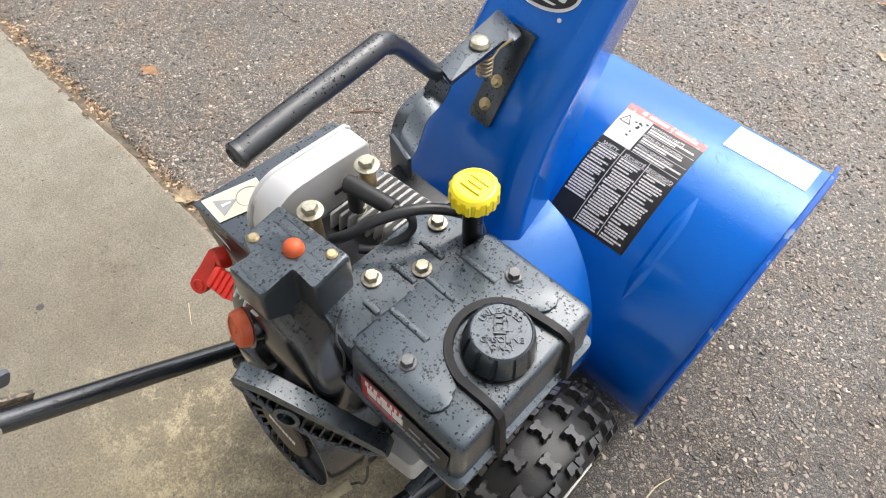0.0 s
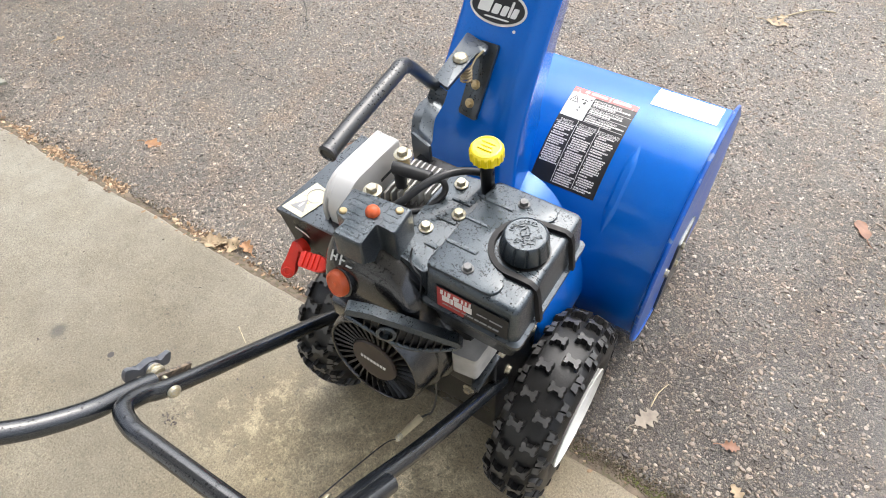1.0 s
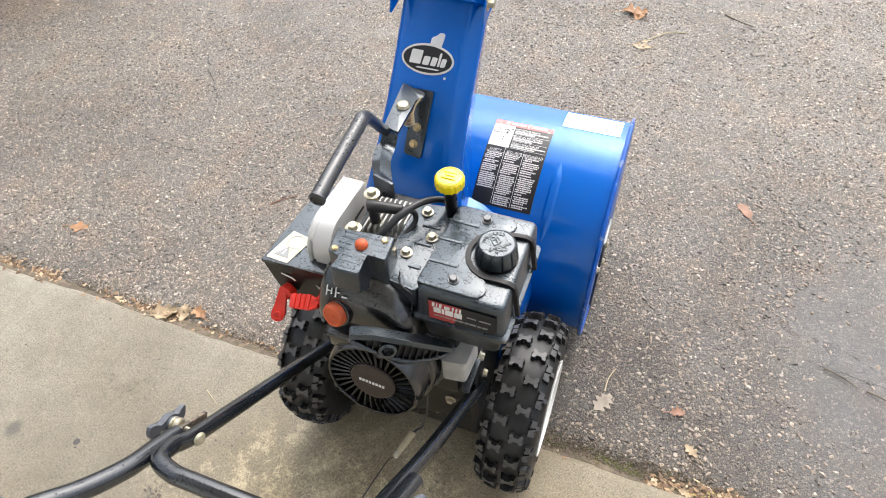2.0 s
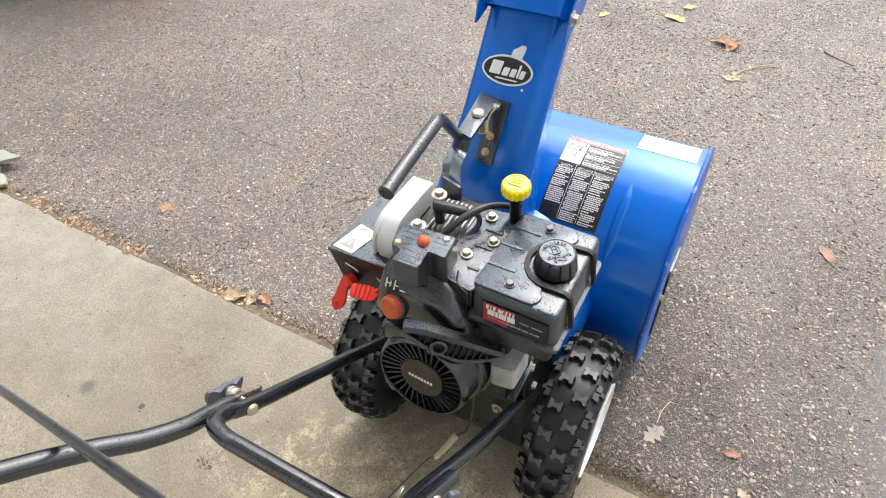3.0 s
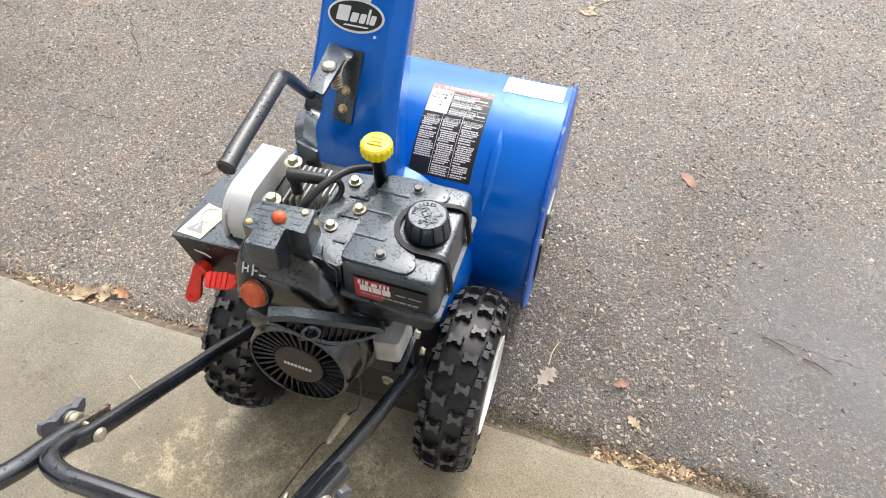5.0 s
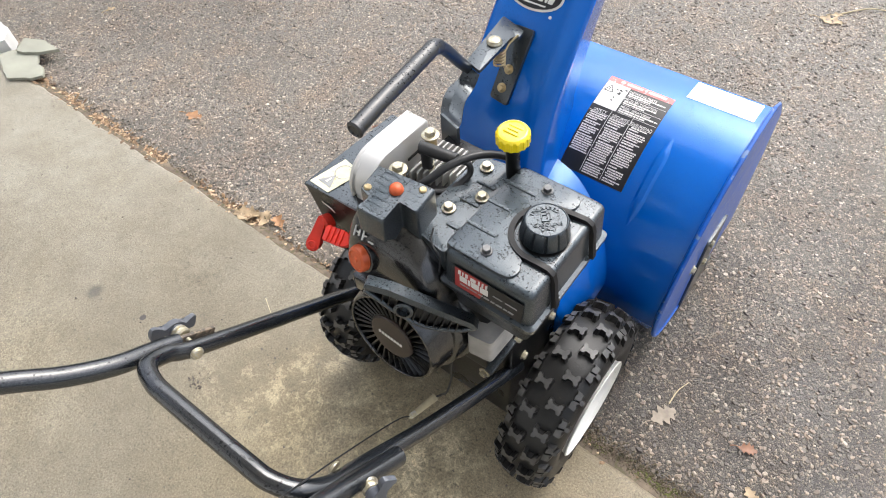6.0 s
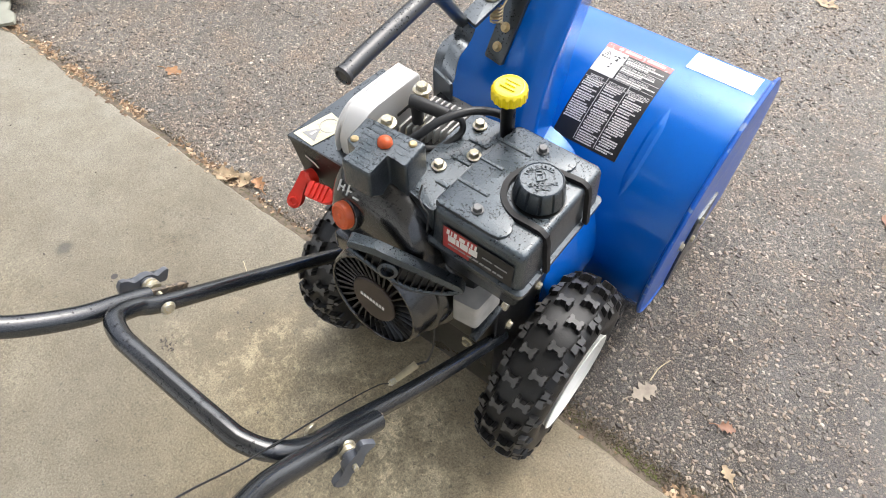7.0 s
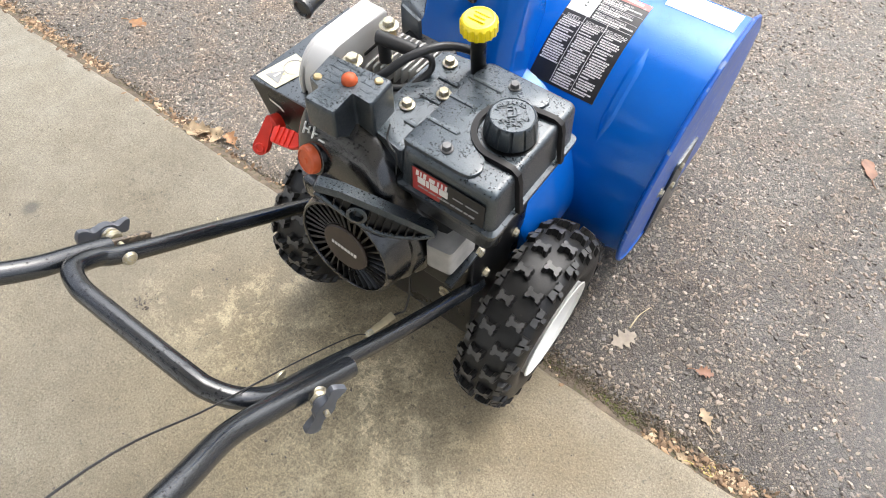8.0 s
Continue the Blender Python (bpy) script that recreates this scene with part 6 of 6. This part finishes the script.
stone_slab("edging_stone", [(-1.994, 0.003), (-1.905, -0.030), (-1.844, -0.051), (-1.772, -0.007), (-1.747, 0.026), (-1.790, 0.049), (-1.831, 0.053), (-1.877, 0.085), (-1.959, 0.062)], 0.0135, 0.0235, FLAG, "broken olive-grey flagstone lying on the slab's edge", "flagstone", 1)
stone_slab("edging_stone", [(-1.936, 0.042), (-1.864, 0.079), (-1.818, 0.131), (-1.900, 0.135), (-1.985, 0.100)], 0.0245, 0.0345, FLAG, "broken grey flagstone lying over another", "flagstone", 2)
stone_slab("edging_stone", [(-2.16, -0.05), (-2.07, -0.02), (-2.015, 0.010), (-2.00, 0.045), (-2.05, 0.09), (-2.18, 0.10)], -0.01, 0.052, PALE, "white rubble stone at the end of the slab", "stone", 3)
stone_slab("edging_stone", [(-2.05, -0.09), (-1.99, -0.075), (-1.985, -0.035), (-2.02, -0.022), (-2.07, -0.045)], 0.0125, 0.042, PALE, "small white rubble stone on the slab", "stone", 4)

# crumbs of litter along the slab's edge
LITTER = mat("orange_litter", (0.50, 0.30, 0.14), 0.7, 0, 0.5, 25, 0.2, 200)
MOSS = mat("green_moss", (0.105, 0.112, 0.030), 0.8, 0, 0.4, 60, 0.4, 300)
SOIL = mat("damp_soil", (0.135, 0.104, 0.074), 0.8, 0, 0.45, 45, 0.9, 260, wear=(0.085, 0.075, 0.038), wear_amount=0.20)


def island_tint(m, tones):
    """Colours each loose piece of a joined mesh by itself."""
    n, l = m.node_tree.nodes, m.node_tree.links
    g = n.new("ShaderNodeNewGeometry")
    r = n.new("ShaderNodeValToRGB")
    els = r.color_ramp.elements
    while len(els) < len(tones):
        els.new(0.5)
    for e, (p, c) in zip(els, tones):
        e.position, e.color = p, (*c, 1)
    l.new(g.outputs["Random Per Island"], r.inputs["Fac"])
    l.new(r.outputs["Color"], n["Principled BSDF"].inputs["Base Color"])


island_tint(LITTER, [(0.0, (0.10, 0.065, 0.04)), (0.35, (0.22, 0.14, 0.08)), (0.75, (0.38, 0.25, 0.145)), (1.0, (0.56, 0.43, 0.28))])
PEBBLE = mat("pebbles", (0.3, 0.28, 0.25), 0.5, 0, 0.3, 60, 0.1)
island_tint(PEBBLE, [(0.0, (0.095, 0.083, 0.075)), (0.42, (0.185, 0.157, 0.134)), (0.68, (0.28, 0.222, 0.172)), (0.88, (0.35, 0.28, 0.215)), (1.0, (0.48, 0.42, 0.34))])


def chip_mesh(name, spots, material, seed, size, flat, label, category, lean=0.3):
    """Many small uneven chips in one mesh."""
    rng = random.Random(seed)
    verts, faces = [], []
    for x, y, z in spots:
        s = rng.uniform(*size)
        a = rng.uniform(0, 6.28)
        l, w, h = s * rng.uniform(0.8, 1.5), s * rng.uniform(0.5, 0.9), s * rng.uniform(*flat)
        tilt = rng.uniform(-lean, lean)
        base = len(verts)
        ring = 6
        for k in range(ring):
            t = 2 * math.pi * k / ring + rng.uniform(-0.3, 0.3)
            u, v = l * math.cos(t) * rng.uniform(0.8, 1.1), w * math.sin(t) * rng.uniform(0.8, 1.1)
            verts.append((x + u * math.cos(a) - v * math.sin(a), y + u * math.sin(a) + v * math.cos(a), z - 0.2 * h + tilt * u))
        for k in range(ring):
            bx, by, bz = verts[base + k]
            verts.append((x + (bx - x) * 0.62, y + (by - y) * 0.62, bz + h))
        faces.append(tuple(range(base + ring, base + 2 * ring)))
        for k in range(ring):
            j = (k + 1) % ring
            faces.append((base + k, base + j, base + ring + j, base + ring + k))
    me = bpy.data.meshes.new(name)
    me.from_pydata(verts, [], faces)
    me.materials.append(material)
    return tagged(new(name, me), label, category, kind="stuff")


rng = random.Random(21)
spots = []
for k in range(5200):
    x = rng.uniform(-1.80, -1.10) if k < 3600 else (rng.gauss(-0.72, 0.06) if k < 4600 else (rng.uniform(0.52, 0.95) if k < 4680 else rng.uniform(-1.1, 0.4)))
    dens = noise.noise(Vector((x * 8, 2.2, 0)))
    if dens < rng.uniform(-0.35, 0.5):
        continue
    y = 0.006 + abs(rng.gauss(0, 0.014)) - 0.016 * (rng.random() < 0.08)
    spots.append((x, y, SLAB_Z + 0.001 if y < -0.004 else GROUND_Z + rng.uniform(0.0, 0.006)))
for k in range(360):
    x = rng.gauss(0.645, 0.045) if k < 260 else rng.gauss(0.530, 0.020)
    y = 0.014 + (x - 0.60) * 0.10 + rng.gauss(0, 0.009)
    spots.append((x, max(y, -0.004), GROUND_Z + rng.uniform(0.003, 0.010)))
chip_mesh("leaf_litter", spots, LITTER, 5, (0.0016, 0.0085), (0.03, 0.10), "orange-tan crumbled leaves along the slab's edge", "leaf litter", lean=0.7)
spots = []
for k in range(5200):
    heart, wide = ((0.408, 0.020), (0.408, 0.020), (0.460, 0.011), (0.460, 0.011), (0.283, 0.016))[k % 5]
    x, y = rng.gauss(heart, wide), 0.013 + rng.gauss(0, 0.007)
    if noise.noise(Vector((x * 70, y * 70, 3.0))) > rng.uniform(-0.6, 0.3):
        spots.append((x, y, GROUND_Z + 0.004 - 0.1 * abs(y - 0.013)))
chip_mesh("moss", spots, MOSS, 6, (0.0010, 0.0026), (0.5, 1.0), "green moss in the joint beside the slab", "moss")
spots = [(rng.uniform(-1.9, 1.2), 0.002 + abs(rng.gauss(0, 0.022)), GROUND_Z + rng.uniform(-0.003, 0.003)) for k in range(7000)] + [(rng.uniform(0.22, 0.85), 0.004 + abs(rng.gauss(0, 0.020)), GROUND_Z + rng.uniform(0.0, 0.007)) for k in range(6000)]
# silt washed flat along the joint
bm = bmesh.new()
rows = []
for k in range(801):
    x = -2.0 + 0.004 * k
    w = 0.024 + 0.016 * noise.noise(Vector((x * 4, 7.7, 0))) + 0.007 * noise.noise(Vector((x * 31, 2.7, 0)))
    rise = 0.0015 * noise.noise(Vector((x * 12, 5.1, 0)))
    rows.append([(x, -0.006, GROUND_Z + 0.006 + rise), (x, w * 0.45, GROUND_Z + 0.0025 + rise), (x, w, GROUND_Z - 0.004)])
loft(rows, bm, closed=False)
tagged(part("silt", shell(bm, 0.003), SOIL, None, sharp=70), "damp brown silt washed along the slab's edge", "silt", kind="stuff")
chip_mesh("soil", spots, SOIL, 7, (0.0008, 0.0034), (0.25, 0.5), "damp brown soil in the joint beside the slab", "soil")
spots = []
while len(spots) < 46000:
    x, y = rng.uniform(-2.6, 1.9), rng.uniform(0.02, 2.9)
    if (x - 0.05) ** 2 + (y - 0.5) ** 2 > 9.0 * rng.random() ** 0.8 + 0.05 and rng.random() < 0.8:
        continue
    if noise.noise(Vector((x * 3, y * 3, 5.0))) < rng.uniform(-0.9, 0.25):
        continue
    if (x - 1.15) ** 2 + (y - 0.45) ** 2 < 0.16 and rng.random() < 0.9:
        continue
    spots.append((x, y, GROUND_Z + 0.003 * noise.noise(Vector((x * 0.9, y * 0.9, 0.3))) * 2 - 0.003))
chip_mesh("gravel", spots, PEBBLE, 8, (0.0018, 0.0070), (0.3, 0.65), "small grey and pale pebbles bedded in the asphalt", "pebbles")
STAIN = mat("dark_grit", (0.12, 0.10, 0.085), 0.7, 0, 0.3, 60, 0.2)
spots = [(-0.718, -0.337, SLAB_Z + 0.002)] + [(rng.uniform(-1.8, 0.9), rng.uniform(-1.0, -0.03), SLAB_Z + 0.0005) for k in range(160)] + [(rng.gauss(-0.465, 0.012), rng.gauss(-0.372, 0.012), SLAB_Z + 0.0005) for k in range(40)]
chip_mesh("grit", spots, STAIN, 9, (0.0012, 0.0034), (0.3, 0.6), "dark grit scattered on the concrete slab", "grit")

# ---- the dark car parked further up the driveway ------------------------------
CAR_PAINT = mat("dark_green_car_paint", (0.008, 0.014, 0.012), 0.25, 0, 0.15, 4, 0.02, 300, coat=0.6)
CAR_GLASS = mat("dark_car_glass", (0.01, 0.012, 0.013), 0.06, 0, 0.1, 5, 0.0)
ALLOY = mat("car_wheel_alloy", (0.45, 0.45, 0.46), 0.4, 0.8, 0.1, 20, 0.03)
car = thing("parked_car", "dark green-black car parked on the damp asphalt", "car")
car.matrix_world = pose(-2.735, 1.375, GROUND_Z - 0.004, 0, 0, 41)


def car_ring(x, w, z0, z1, crown):
    """A cross-section of the body at x along the car; its near side is y = 0."""
    c = 0.87
    pts = [(-w + 0.10, z0), (w - 0.10, z0), (w, z0 + 0.10), (w, (z0 + z1) / 2), (w - 0.04, z1 - 0.06), (w - 0.14, z1), (0, z1 + crown), (-w + 0.14, z1), (-w + 0.04, z1 - 0.06), (-w, (z0 + z1) / 2), (-w, z0 + 0.10)]
    return [Vector((x, c + y, z)) for y, z in pts]


bm = loft([car_ring(x, w, z0, z1, 0.03) for x, w, z0, z1 in ((-3.62, 0.62, 0.40, 0.62), (-3.52, 0.78, 0.24, 0.72), (-3.1, 0.86, 0.19, 0.82), (-2.4, 0.87, 0.18, 0.90), (-1.4, 0.87, 0.18, 0.92), (-0.3, 0.87, 0.18, 0.94), (0.25, 0.84, 0.22, 0.93), (0.42, 0.76, 0.30, 0.86), (0.47, 0.64, 0.42, 0.72))])
part("body", bm, CAR_PAINT, car, sharp=50)
bm = loft([[Vector((x, 0.87 + y, z)) for y, z in ((-w0, 0.90), (w0, 0.90), (w1, h), (-w1, h))] for x, w0, w1, h in ((-2.65, 0.72, 0.70, 0.915), (-1.95, 0.78, 0.60, 1.36), (-0.75, 0.79, 0.62, 1.42), (0.0, 0.76, 0.58, 1.30), (0.30, 0.72, 0.64, 0.935))])
part("cabin", bm, CAR_GLASS, car, "dark glazed cabin", sharp=50)
bm = loft([[Vector((x, 0.87 + y, z)) for y, z in ((-w, h), (w, h), (w - 0.08, h + 0.035), (-w + 0.08, h + 0.035))] for x, w, h in ((-2.0, 0.61, 1.35), (-0.75, 0.63, 1.415), (0.02, 0.59, 1.295))])
part("roof", bm, CAR_PAINT, car, sharp=50)
for x in (-2.85, -0.28):
    for y, s in ((0.10, -1), (1.64, 1)):
        hub = new("wheel")
        hub.parent = car
        part("tyre", lathe([(0.20, -0.09), (0.27, -0.10), (0.305, -0.085), (0.315, -0.04), (0.315, 0.04), (0.305, 0.085), (0.27, 0.10), (0.20, 0.09), (0.20, -0.09)], (x, y, 0.315), (0, s, 0), 40, closed=False), RUBBER, hub)
        part("rim", lathe([(0.20, -0.08), (0.20, 0.085), (0.185, 0.088), (0.17, 0.06), (0.06, 0.05), (0.05, 0.07), (0.0, 0.07)], (x, y, 0.315), (0, s, 0), 30), ALLOY, hub)
